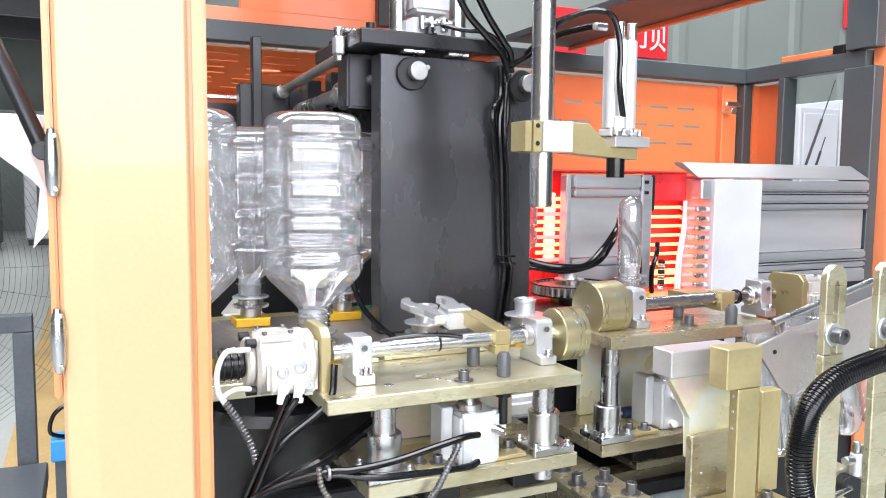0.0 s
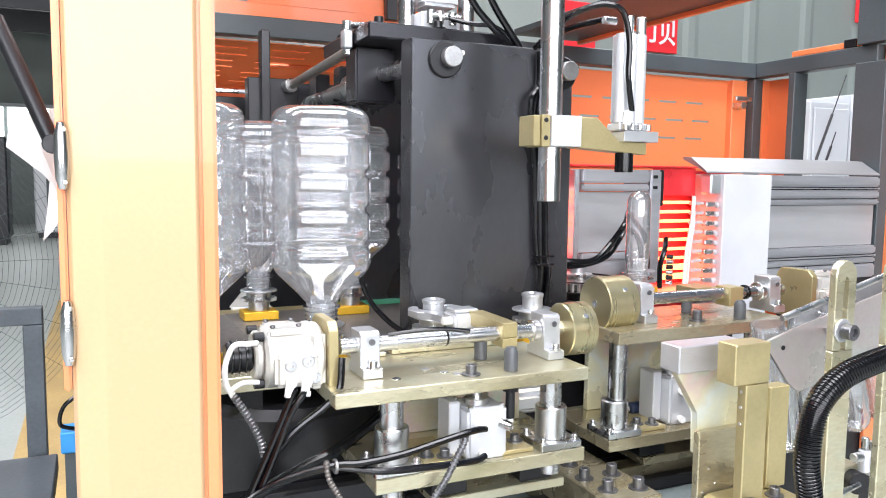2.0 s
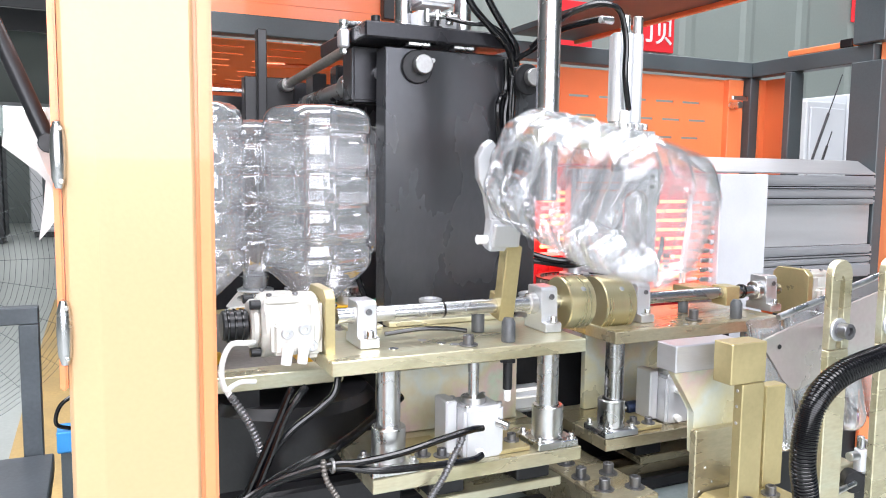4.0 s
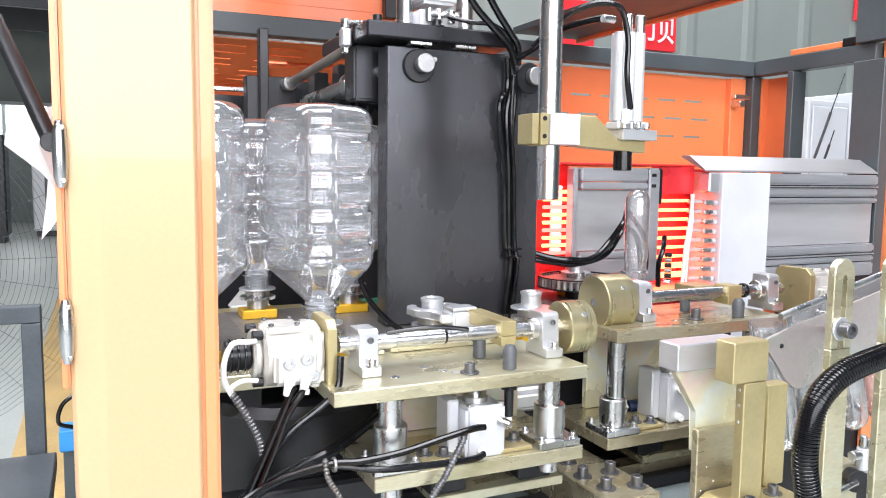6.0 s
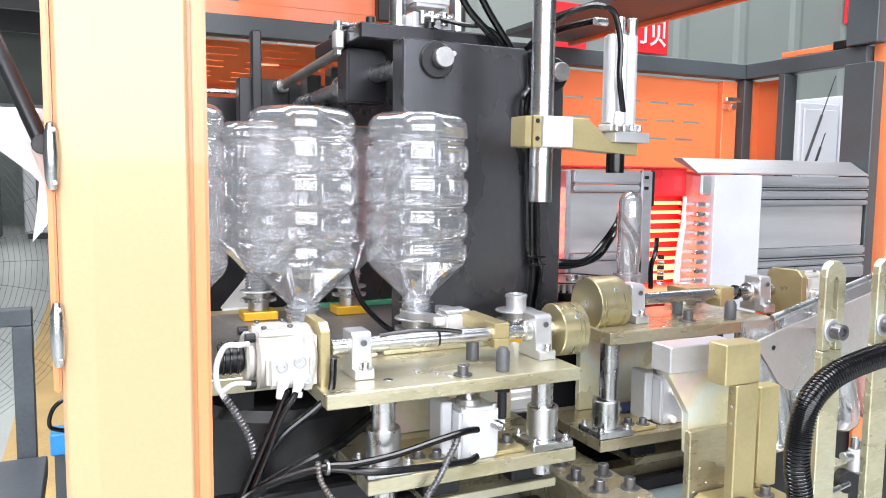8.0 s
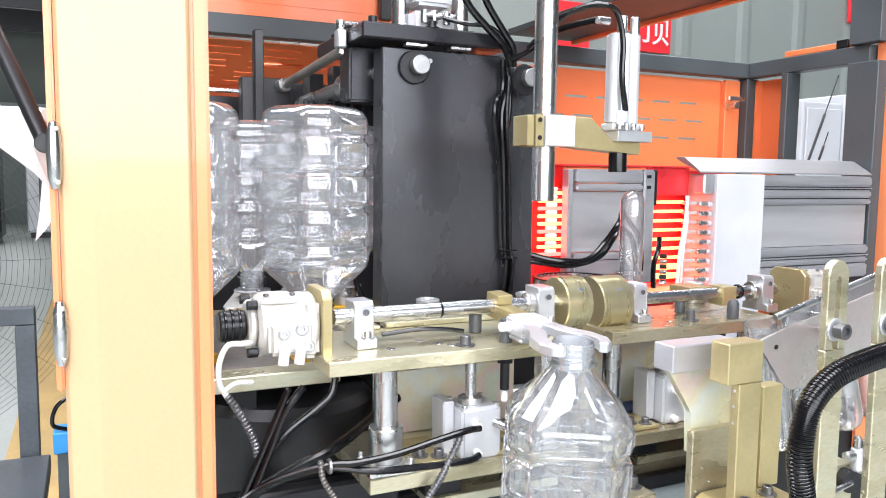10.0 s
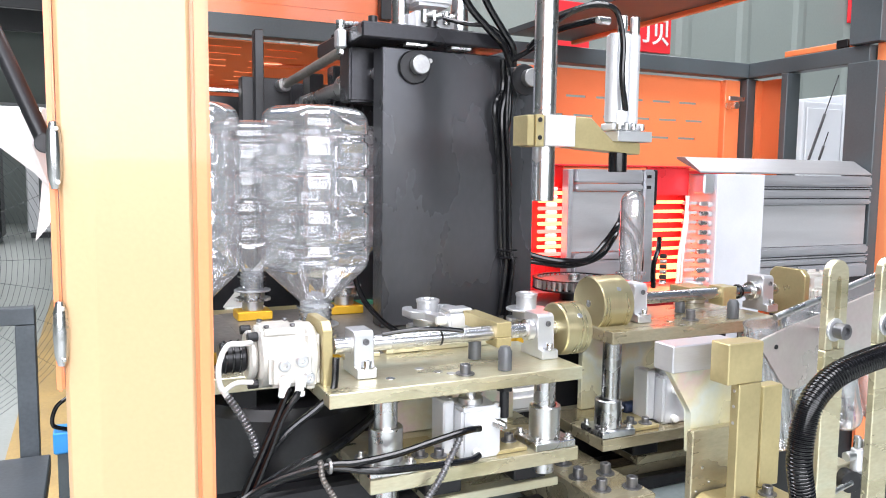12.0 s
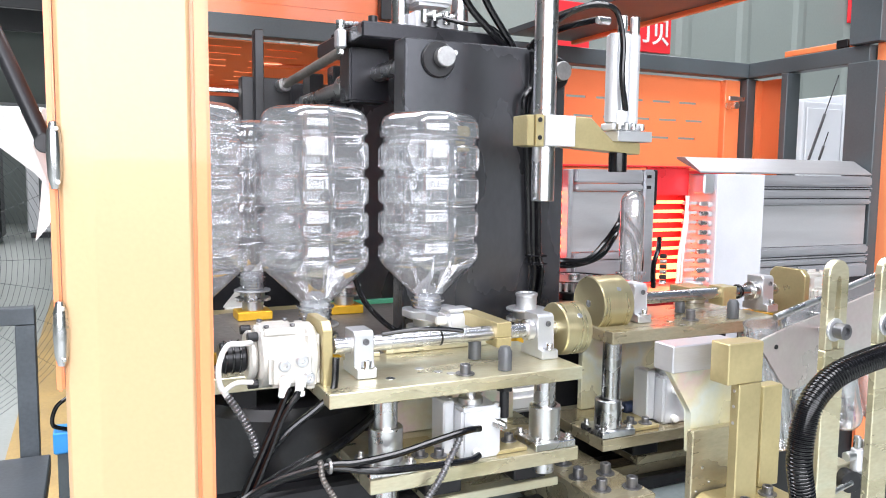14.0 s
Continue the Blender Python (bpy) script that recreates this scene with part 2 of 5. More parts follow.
def smooth_path(pts, k=8):
    p = [Vector(a) for a in pts]
    p = [2 * p[0] - p[1]] + p + [2 * p[-1] - p[-2]]
    out = []
    for i in range(1, len(p) - 2):
        for s in range(k):
            u = s / k
            a, b, c, d = p[i - 1:i + 3]
            out.append(0.5 * (2 * b + (c - a) * u + (2 * a - 5 * b + 4 * c - d) * u * u + (3 * b - 3 * c + d - a) * u ** 3))
    return out + [p[-2]]


def tube(pts, r, n=10, k=8, bm=None, ribs=0.0, pitch=0.006):
    """A hose along a smooth line; ribs makes it corrugated."""
    path = smooth_path(pts, k)
    if ribs:
        ln, acc, res = 0.0, [0.0], []
        for a, b in zip(path, path[1:]):
            ln += (b - a).length
            acc.append(ln)
        steps = max(4, int(ln / pitch * 4))
        for s in range(steps + 1):
            d = ln * s / steps
            i = min(len(acc) - 2, max(0, int(np.searchsorted(acc, d)) - 1))
            u = (d - acc[i]) / max(1e-9, acc[i + 1] - acc[i])
            res.append(path[i].lerp(path[i + 1], u))
        path = res
    t = bmesh.new()
    up, rings = None, []
    for i, c in enumerate(path):
        d = (path[min(i + 1, len(path) - 1)] - path[max(i - 1, 0)]).normalized()
        up = (d.orthogonal() if up is None else up - d * up.dot(d)).normalized()
        w = d.cross(up)
        rr = r * (1 - (ribs if i % 4 in (0, 1) else 0))
        rings.append([t.verts.new(c + rr * (math.cos(2 * math.pi * j / n) * up + math.sin(2 * math.pi * j / n) * w)) for j in range(n)])
    for a, b in zip(rings, rings[1:]):
        for j in range(n):
            t.faces.new((a[j], a[(j + 1) % n], b[(j + 1) % n], b[j]))
    t.faces.new(rings[0][::-1])
    t.faces.new(rings[-1])
    return merge(bm, t)


def bolt_bm(x, y, z, r=0.005, h=0.007, washer=True, bm=None, axis=(0, 0, 1)):
    """A socket-head cap screw with its washer, standing on a face at (x, y, z)."""
    q = Vector(axis).to_track_quat("Z", "Y").to_matrix()
    at = Vector((x, y, z))
    if washer:
        bm = lathe([(0, 0), (r * 1.75, 0), (r * 1.75, 0.0016), (0, 0.0016)], 16, at, q, bm)
    return lathe([(0, 0.0012), (r, 0.0012), (r, h), (r * 0.92, h + 0.0006), (r * 0.55, h + 0.0006), (r * 0.5, h - 0.003), (0, h - 0.003)], 16, at, q, bm)


def bolt(x, y, z, parent, r=0.005, h=0.007, material=None, axis=(0, 0, 1), washer=True):
    return part("bolt", bolt_bm(x, y, z, r, h, washer, None, axis), material or M_BOLT, parent, smooth=True)


# ---------- the hall ----------
def structure(name, bm, material, label, category):
    return tagged(part(name, bm, material), label, category, kind="structure")


structure("floor", box(-14, 16, -6.2, 24, -0.2, 0, 0), M_CONC, "grey-green painted concrete factory floor", "floor")
structure("floor_lane", box(-0.42, 2.6, 0.5, 9.5, 0.0, 0.005, 0), M_TAN, "ochre painted work lane on the factory floor", "floor marking")


def corrugated(x0, x1, y, z0, z1, pitch=0.28, depth=0.03, thick=0.1):
    pts, x = [], x0
    while x < x1:
        pts += [(x, y), (x + pitch * 0.74, y), (x + pitch * 0.82, y - depth), (x + pitch * 0.92, y - depth)]
        x += pitch
    pts += [(x1, y), (x1, y + thick), (x0, y + thick)]
    return prism(pts, "z", z0, z1, 0)


structure("wall_back", corrugated(1.2, 16, 4.7, 0, 7.0, 0.62, 0.014), M_HALL, "pale grey-green ribbed sheet-metal hall wall", "wall")
structure("wall_far", box(-14, 1.2, 23.8, 24, 0, 7.0, 0), M_HALL, "far sheet-metal wall of the hall", "wall")
structure("wall_return", box(1.1, 1.2, 4.8, 23.8, 0, 7.0, 0), M_HALL, "side sheet-metal wall of the hall", "wall")
structure("wall_right", box(15.8, 16, -6.2, 4.7, 0, 7.0, 0), M_HALL, "sheet-metal end wall of the hall", "wall")
structure("wall_left", box(-14, -13.8, -6.2, 23.8, 0, 7.0, 0), M_HALL, "sheet-metal side wall of the hall", "wall")
w = box(-14, 16, -6.2, -6.0, 0, 1.4, 0)
w = box(-14, 16, -6.2, -6.0, 5.0, 7.0, 0, w)
w = box(-14, -5.5, -6.2, -6.0, 1.4, 5.0, 0, w)
w = box(3.5, 16, -6.2, -6.0, 1.4, 5.0, 0, w)
structure("wall_front", w, M_HALL, "sheet-metal wall with a wide window opening", "wall")
c = box(-14, 16, -6.2, -2.8, 7.0, 7.1, 0)
c = box(-14, 16, -0.2, 3.2, 7.0, 7.1, 0, c)
c = box(-14, 16, 5.2, 12.8, 7.0, 7.1, 0, c)
c = box(-14, 16, 15.2, 24, 7.0, 7.1, 0, c)
for a, b in ((-2.8, -0.2), (3.2, 5.2), (12.8, 15.2)):
    c = box(-14, -7.5, a, b, 7.0, 7.1, 0, c)
    c = box(7.5, 16, a, b, 7.0, 7.1, 0, c)
structure("ceiling", c, M_ROOF, "light sheet-metal hall roof with roof lights", "ceiling")


def far_bay():
    """Roof trusses and the bright window band at the end of the hall."""
    for i, y in enumerate((9.5, 12.5, 15.5, 18.5, 21.5)):
        truss = thing("roof_truss", "dark steel roof truss under the hall roof", "roof truss", "roof trusses")
        part("top_chord", box(-13.7, 1.0, y - 0.08, y + 0.08, 6.5, 6.7, 0.01), M_TRUSS, truss)
        part("bottom_chord", box(-13.7, 1.0, y - 0.08, y + 0.08, 4.8, 5.35, 0.01), M_TRUSS, truss)
        for k in range(9):
            x = -13 + k * 1.6
            part("brace", cyl((x, y, 5.4), (x + 0.8, y, 6.55), 0.05, 8), M_TRUSS, truss)
            part("brace", cyl((x + 0.8, y, 6.55), (x + 1.6, y, 5.4), 0.05, 8), M_TRUSS, truss)
    win = tagged(new("window_1"), "bright daylight window band in the far hall wall", "window", kind="structure")
    for k in range(4):
        x0 = -9.6 + k * 2.5
        part("pane", box(x0, x0 + 2.4, 23.74, 23.78, 2.25, 3.15, 0), M_WIN, win)
    part("window_frame", box(-9.7, 0.4, 23.70, 23.79, 3.15, 3.25, 0), M_WHITE, win)
    upper = tagged(new("window_2"), "narrow clerestory strips high in the far hall wall", "window", kind="structure")
    for z0, z1 in ((5.75, 5.93), (6.2, 6.36)):
        for k in range(5):
            x0 = -9.6 + k * 2.0
            part("pane", box(x0, x0 + 1.8, 23.66, 23.69, z0, z1, 0), M_WIN, upper)
    part("dark_panel", box(-13.7, 1.0, 23.70, 23.735, 5.2, 6.95, 0), M_TRUSS, upper, "dark steel gable panel")
    part("window_sill", box(-9.7, 0.4, 23.60, 23.79, 2.15, 2.25, 0), M_WHITE, win)


far_bay()


# ---------- the machine's frame and covers ----------
def machine_frame():
    f = thing("steel_chassis", "slate-grey square-tube chassis of the blow moulding machine", "machine")
    b = 0.002
    part("rear_beam", box(0.06, 2.14, 2.0, 2.05, 1.797, 1.847, b), M_FRAME, f)
    part("side_beam", box(2.09, 2.14, 1.545, 1.998, 1.797, 1.847, b), M_FRAME, f)
    part("rear_corner_post", box(2.09, 2.14, 2.0, 2.05, 0.0, 1.795, b), M_FRAME, f)
    part("rear_post", box(2.075, 2.135, 1.82, 1.845, 0.0, 1.795, b), M_FRAME, f)
    part("side_post", box(2.07, 2.11, 1.50, 1.600, 0.0, 1.795, b), M_FRAME, f)
    part("side_upper_post", box(2.07, 2.11, 1.50, 1.600, 1.849, 2.198, b), M_FRAME, f)
    part("top_rear_beam", box(0.06, 2.12, 1.56, 1.61, 2.2, 2.25, b), M_FRAME, f)
    part("rear_left_post", box(0.06, 0.11, 2.0, 2.05, 0.0, 1.795, b), M_FRAME, f)
    part("lower_rail", box(0.06, 2.14, 2.0, 2.05, 0.15, 0.2, b), M_FRAME, f)
    return f


def slotted_panel(x0, x1, y, z0, z1, slots, t=0.003):
    """A sheet panel with real slots cut through it, as strips round each row of slots. Slots: (x, z, width, height)."""
    bm = None
    rows = sorted({s[1] for s in slots})
    zs = z0
    for zr in rows:
        hh = [s for s in slots if s[1] == zr]
        h = hh[0][3]
        bm = box(x0, x1, y, y + t, zs, zr - h / 2, 0, bm)
        xs = x0
        for s in sorted(hh):
            bm = box(xs, s[0] - s[2] / 2, y, y + t, zr - h / 2, zr + h / 2, 0, bm)
            xs = s[0] + s[2] / 2
        bm = box(xs, x1, y, y + t, zr - h / 2, zr + h / 2, 0, bm)
        zs = zr + h / 2
    return box(x0, x1, y, y + t, zs, z1, 0, bm)


def rear_covers():
    slots = [(1.30 + 0.115 * i + 0.03 * (j % 2), 1.585 + 0.06 * j, 0.075, 0.007) for i in range(6) for j in range(3)]
    p = thing("rear_cover", "orange sheet-steel cover with rows of vent slots", "cover panel", "rear covers")
    part("panel", slotted_panel(0.95, 2.02, 2.055, 0.9, 1.79, slots), M_ORANGE, p)
    part("panel_edge", box(2.02, 2.088, 2.03, 2.058, 0.9, 1.79, 0.002), M_ORANGE, p)
    latch = part("latch", cyl((2.03, 2.03, 1.70), (2.03, 1.985, 1.70), 0.012, 16), M_STEEL, p)
    part("latch_tongue", box(1.995, 2.065, 1.985, 1.995, 1.715, 1.73, 0.002), M_STEEL, latch)
    p2 = thing("rear_canopy", "orange slotted sheet canopy behind the mould bay", "cover panel", "rear covers")
    slots = [(0.34 + 0.17 * i + 0.02 * (j % 2), 2.16 + 0.13 * j, 0.10, 0.018) for i in range(4) for j in range(7)]
    bm = slotted_panel(0.06, 1.05, 1.790, 2.055, 3.1, slots)
    bm.transform(Matrix(((1, 0, 0, 0), (0, 0, 1, 0), (0, 1, 0, 0), (0, 0, 0, 1))))
    part("canopy_sheet", bm, M_ORANGE, p2)
    part("pressed_field", prism([(0.50, 2.42), (0.98, 2.36), (0.98, 2.80), (0.58, 2.80)], "z", 1.774, 1.7895, 0.004), M_ORANGE, p2)
    part("end_sheet", box(0.06, 1.05, 3.1, 3.104, 1.64, 1.795, 0.001), M_ORANGE, p2)
    part("support", box(0.08, 0.12, 3.06, 3.099, 0.0, 1.7895, 0.002), M_FRAME, p2)
    part("support", box(0.98, 1.02, 3.06, 3.099, 0.0, 1.7895, 0.002), M_FRAME, p2)
    part("back_sheet", box(0.06, 1.05, 3.1055, 3.11, 0.0, 1.64, 0.001), M_BLACKP, p2)
    s = thing("side_cover", "narrow orange sheet-steel cover beside the corner post", "cover panel", "rear covers")
    part("panel", box(2.15, 2.153, 1.89, 1.995, 0.9, 1.79, 0), M_ORANGE, s)
    part("panel_return", box(2.125, 2.15, 1.99, 1.998, 0.9, 1.79, 0), M_ORANGE, s)
    o = thing("top_cover", "orange sheet-steel top cover standing above the frame", "cover panel", "top covers")
    part("panel", box(0.06, 0.98, 2.02, 2.04, 1.849, 1.885, 0.002), M_ORANGE, o)
    part("upper_panel", box(0.37, 0.9, 2.03, 2.05, 1.885, 2.2, 0.002), M_ORANGE, o)
    part("stay", box(0.735, 0.77, 2.0, 2.028, 1.87, 2.2, 0.002), M_BLACKP, o)
    h = thing("hinged_lid", "raised dark steel lid with an orange edge over the oven", "machine lid", "top covers")
    part("sheet", box(1.16, 1.385, 0.86, 2.05, 1.872, 1.89, 0.001), M_FRAME, h)
    part("edge", box(1.386, 1.402, 0.86, 2.05, 1.862, 1.89, 0.001), M_ORANGE, h)
    # unseen sheet above the view, added to shade the panels behind the mould
    r = thing("roof_sheet", "unseen orange sheet added to shade the mould bay", "machine roof", "top covers")
    part("sheet", box(0.06, 0.98, 1.52, 2.05, 2.205, 2.215, 0.001), M_ORANGE, r)
    # black plate added to stand in for the dark open interior
    g = thing("rear_backing", "black plate added for the dark interior behind the bottles", "guard plate")
    part("plate", box(0.06, 0.80, 1.90, 1.915, 0.95, 1.632, 0.002), M_BLACKP, g)
    part("rail", box(0.06, 0.46, 1.885, 1.899, 1.640, 1.650, 0.002), M_CHROME, g, "bright steel rail")
    part("rail_bracket", box(0.40, 0.44, 1.885, 1.915, 1.6325, 1.6395, 0.002), M_BLACKP, g)
    e = thing("side_top_strip", "thin orange cover strip on the side beam", "cover panel", "top covers")
    part("strip", box(2.10, 2.13, 1.602, 1.86, 1.849, 1.868, 0.002), M_ORANGE, e)
    part("clip", box(2.09, 2.14, 1.62, 1.66, 1.849, 1.874, 0.002), M_BLACKP, e)


def front_post():
    p = thing("front_door_post", "cream-faced orange steel door post of the machine", "machine post")
    part("face", prism([(-0.022, 0.692), (-0.019, 0.686), (0.002, 0.6805), (0.004, 0.680), (0.078, 0.680), (0.081, 0.683), (0.081, 0.70), (-0.022, 0.70)], "z", 0.0, 2.3, 0.0008), M_CREAM, p, "cream enamelled front face")
    part("side", box(0.0812, 0.0965, 0.684, 0.76, 0.0, 2.3, 0.003, seg=2), M_ORANGE_LIT, p, "orange enamelled side")
    part("door_edge", box(-0.0285, -0.0225, 0.690, 0.745, 1.268, 2.3, 0.003, seg=2), M_ORANGE_LIT, p, "orange enamelled door edge")
    for z in (1.462, 1.318):
        hinge = part("hinge", lathe([(0, -0.028), (0.003, -0.0265), (0.0052, -0.018), (0.006, 0), (0.0052, 0.018), (0.003, 0.0265), (0, 0.028)], 20, (-0.0238, 0.684, z)), M_CHROME, p, "bright steel hinge", True)
        for dz in (-0.021, 0.021):
            part("hinge_screw", cyl((-0.0218, 0.684, z + dz), (-0.0218, 0.677, z + dz), 0.002, 12), M_STEEL, hinge)
    return p


def right_column():
    p = thing("right_door_post", "orange enamelled door post at the machine's far end", "machine post")
    part("post", box(2.113, 2.24, 1.46, 1.54, 0.0, 2.4, 0.004), M_ORANGE_LIT, p)
    return p


machine_frame()
rear_covers()
front_post()
right_column()


def gas_strut(a, b, r, label):
    s = thing("gas_strut", label, "gas strut", "gas struts")
    a, b = Vector(a), Vector(b)
    m = a.lerp(b, 0.55)
    part("tube", cyl(a, m, r, 16), M_BLACKP, s, smooth=True)
    part("rod", cyl(m, b, r * 0.45, 12), M_STEEL if r > 0.004 else M_BLACKP, s, smooth=True)
    part("ball_end", cyl(a + Vector((0, 0.004, 0)), a - Vector((0, 0.012, 0)), r * 1.2, 12), M_BLACKP, s)
    return s


# ---------- bed, turntable, chain ----------
def machine_bed():
    b = thing("machine_bed", "dark grey-green machine bed with a black apron", "machine bed")
    part("table", box(0.10, 2.05, 0.778, 1.95, 0.90, 0.95, 0.004), M_BASE, b)
    part("plinth", box(0.12, 2.03, 0.80, 1.93, 0.0, 0.898, 0.004), M_FRAME, b)
    return b


def turntable():
    t = thing("chain_turntable", "dark steel turntable that carries the mandrel chain", "turntable")
    part("disc", cyl((0.21, 1.25, 1.172), (0.21, 1.25, 1.178), 0.245, 72, 0.003), M_DARK, t, smooth=True)
    part("hub", cyl((0.21, 1.25, 0.951), (0.21, 1.25, 1.164), 0.16, 40), M_BLACKP, t, smooth=True)
    part("guide_table", box(0.22, 1.05, 1.03, 1.50, 1.166, 1.1785, 0.002), M_DARK, t, "dark sheet chain guide")
    part("rear_shelf", box(0.02, 0.75, 1.50, 1.58, 1.160, 1.172, 0.002), M_GOLD, t)
    part("shelf_strip", box(0.42, 0.62, 1.515, 1.535, 1.1725, 1.184, 0.001), M_PCB, t, "green plastic strip")
    return t


PITCH, XC, YC, RAD, X_A, ZRING = 0.178, 0.21, 1.25, 0.18, 0.294, 1.235


def loop_place(s):
    """The chain's line: s metres past the first front station. Returns x, y and heading in degrees."""
    a0 = XC - X_A
    if s >= a0:
        return X_A + s, YC - RAD, 0.0
    u = (a0 - s) / RAD
    if u < math.pi:
        return XC - RAD * math.sin(u), YC - RAD * math.cos(u), -math.degrees(u)
    return XC + (u - math.pi) * RAD, YC + RAD, -180.0


def mandrel():
    """A chain carrier: base block, toothed ring, flange and the steel plug that holds a neck."""
    m = thing("chain_mandrel", "bright steel mandrel with toothed ring on the carrier chain", "mandrel", "chain mandrels")
    part("plug", lathe([(0, -0.001), (0.0168, -0.001), (0.0168, 0.018), (0.0182, 0.019), (0.0182, 0.023), (0.0150, 0.0245), (0.011, 0.0245), (0.010, 0.017), (0, 0.017)], 28), M_ALU, m, smooth=True)
    part("flange", cyl((0, 0, -0.0045), (0, 0, -0.0012), 0.0335, 36), M_ALU, m, smooth=True)
    part("collar", cyl((0, 0, -0.0165), (0, 0, -0.0047), 0.0225, 28), M_STEEL, m, smooth=True)
    prof = []
    t = bmesh.new()
    n = 22
    for z in (-0.0215, -0.0167):
        prof.append([t.verts.new(((0.033 if i % 4 in (0, 1) else 0.0285) * math.cos(2 * math.pi * i / (n * 4)), (0.033 if i % 4 in (0, 1) else 0.0285) * math.sin(2 * math.pi * i / (n * 4)), z)) for i in range(n * 4)])
    t.faces.new(prof[0][::-1])
    t.faces.new(prof[1])
    for i in range(n * 4):
        j = (i + 1) % (n * 4)
        t.faces.new((prof[0][i], prof[0][j], prof[1][j], prof[1][i]))
    part("toothed_ring", t, M_STEEL, m)
    part("neck_tube", cyl((0, 0, -0.040), (0, 0, -0.0217), 0.019, 24), M_STEEL, m, smooth=True)
    part("carrier_block", box(-0.032, 0.032, -0.026, 0.026, -0.056, -0.040, 0.0015), M_YELLOW, m, "yellow anodised carrier block")
    return m


def bottle_section(z, wide, soft):
    """Half width of a rounded-square section by angle; soft 1 is round."""
    out = []
    for i in range(48):
        a = 2 * math.pi * (i + 0.5) / 48
        c, s = abs(math.cos(a)), abs(math.sin(a))
        sq = min(1 / max(c, s), 1.57 / (c + s))     # square with chamfered corners
        r = wide * ((1 - soft) * sq + soft)
        out.append((r * math.cos(a), r * math.sin(a), z))
    return out


def bottle():
    """An empty five-litre bottle, neck down: its origin is the neck's support ring, its base is on top."""
    b = thing("water_bottle", "clear empty square ribbed plastic bottle standing neck down", "bottle", "blown bottles")
    w = 0.0672
    zs = [(0.0003, 0.0215, 1), (0.006, 0.0215, 1), (0.024, 0.0215, 1), (0.030, 0.0220, 1), (0.035, 0.0262, 0.9), (0.046, 0.0360, 0.6), (0.062, 0.0500, 0.25), (0.075, 0.0612, 0.05), (0.080, 0.0645, 0.0), (0.086, w, 0.0), (0.096, w, 0.0)]
    for z in (0.117, 0.166, 0.2165, 0.265):
        zs += [(z - 0.009, w, 0.0), (z - 0.006, w - 0.0006, 0.0), (z - 0.0042, w - 0.0034, 0.06), (z - 0.001, w - 0.0038, 0.06), (z, w - 0.0030, 0.06), (z + 0.001, w - 0.0038, 0.06), (z + 0.0042, w - 0.0034, 0.06), (z + 0.006, w - 0.0006, 0.0), (z + 0.009, w, 0.0)]
    zs += [(0.284, w, 0.0), (0.292, w - 0.0010, 0.0), (0.299, w - 0.0040, 0.03), (0.304, w - 0.0088, 0.08), (0.3075, w - 0.0150, 0.15), (0.309, 0.042, 0.3), (0.306, 0.034, 0.5), (0.303, 0.025, 0.7)]
    t = bmesh.new()
    rings = [[t.verts.new(p) for p in bottle_section(*s)] for s in zs]
    for a, c in zip(rings, rings[1:]):
        for i in range(48):
            t.faces.new((a[i], a[(i + 1) % 48], c[(i + 1) % 48], c[i]))
    t.faces.new(rings[-1])
    part("body", t, M_PET, b, smooth=True)
    part("neck", cyl((0, 0, 0.0003), (0, 0, 0.030), 0.0222, 32, 0.0005, bore=0.0208), M_NECK, b, "thick clear threaded neck", True)
    # framed panels pressed into the four sides and the four chamfers
    for q in range(8):
        m = Matrix.Rotation(math.pi / 4 * q, 3, "Z")
        half, off = (0.033, w + 0.0002) if q % 2 == 0 else (0.0125, w * 1.11 + 0.0002)
        for z0, z1 in ((0.089, 0.107), (0.126, 0.157), (0.175, 0.2075), (0.2255, 0.256)):
            c = 0.005
            loop = [(-half, z0 + c), (-half + c * 0.3, z0 + c * 0.3), (-half + c, z0), (half - c, z0), (half - c * 0.3, z0 + c * 0.3), (half, z0 + c), (half, z1 - c), (half - c * 0.3, z1 - c * 0.3), (half - c, z1), (-half + c, z1), (-half + c * 0.3, z1 - c * 0.3), (-half, z1 - c), (-half, z0 + c)]
            part("pressed_panel", tube([m @ Vector((px, -off, pz)) for px, pz in loop], 0.0013, 6, 1), M_PET, b, smooth=True)
    part("support_ring", cyl((0, 0, 0.022), (0, 0, 0.025), 0.0275, 32, bore=0.0223), M_PREF, b, smooth=True)
    for k in range(3):
        part("thread", cyl((0, 0, 0.003 + 0.0062 * k), (0, 0, 0.0055 + 0.0062 * k), 0.0238, 28, bore=0.0223), M_PREF, b, smooth=True)
    return b


def preform(m, label, group):
    p = thing("preform", label, "preform", group)
    prof = [(0.0205, -0.022), (0.0205, 0.018), (0.0225, 0.03), (0.0225, 0.135)] + [(0.0225 * math.cos(a), 0.135 + 0.0225 * math.sin(a)) for a in (0.3, 0.6, 0.9, 1.2, 1.45)] + [(0.0, 0.1575)]
    part("tube_body", lathe(prof, 32), M_PREF, p, smooth=True)
    part("neck_ring", cyl((0, 0, -0.002), (0, 0, 0.002), 0.028, 32, bore=0.0206), M_PREF, p, smooth=True)
    p.matrix_basis = m
    return p


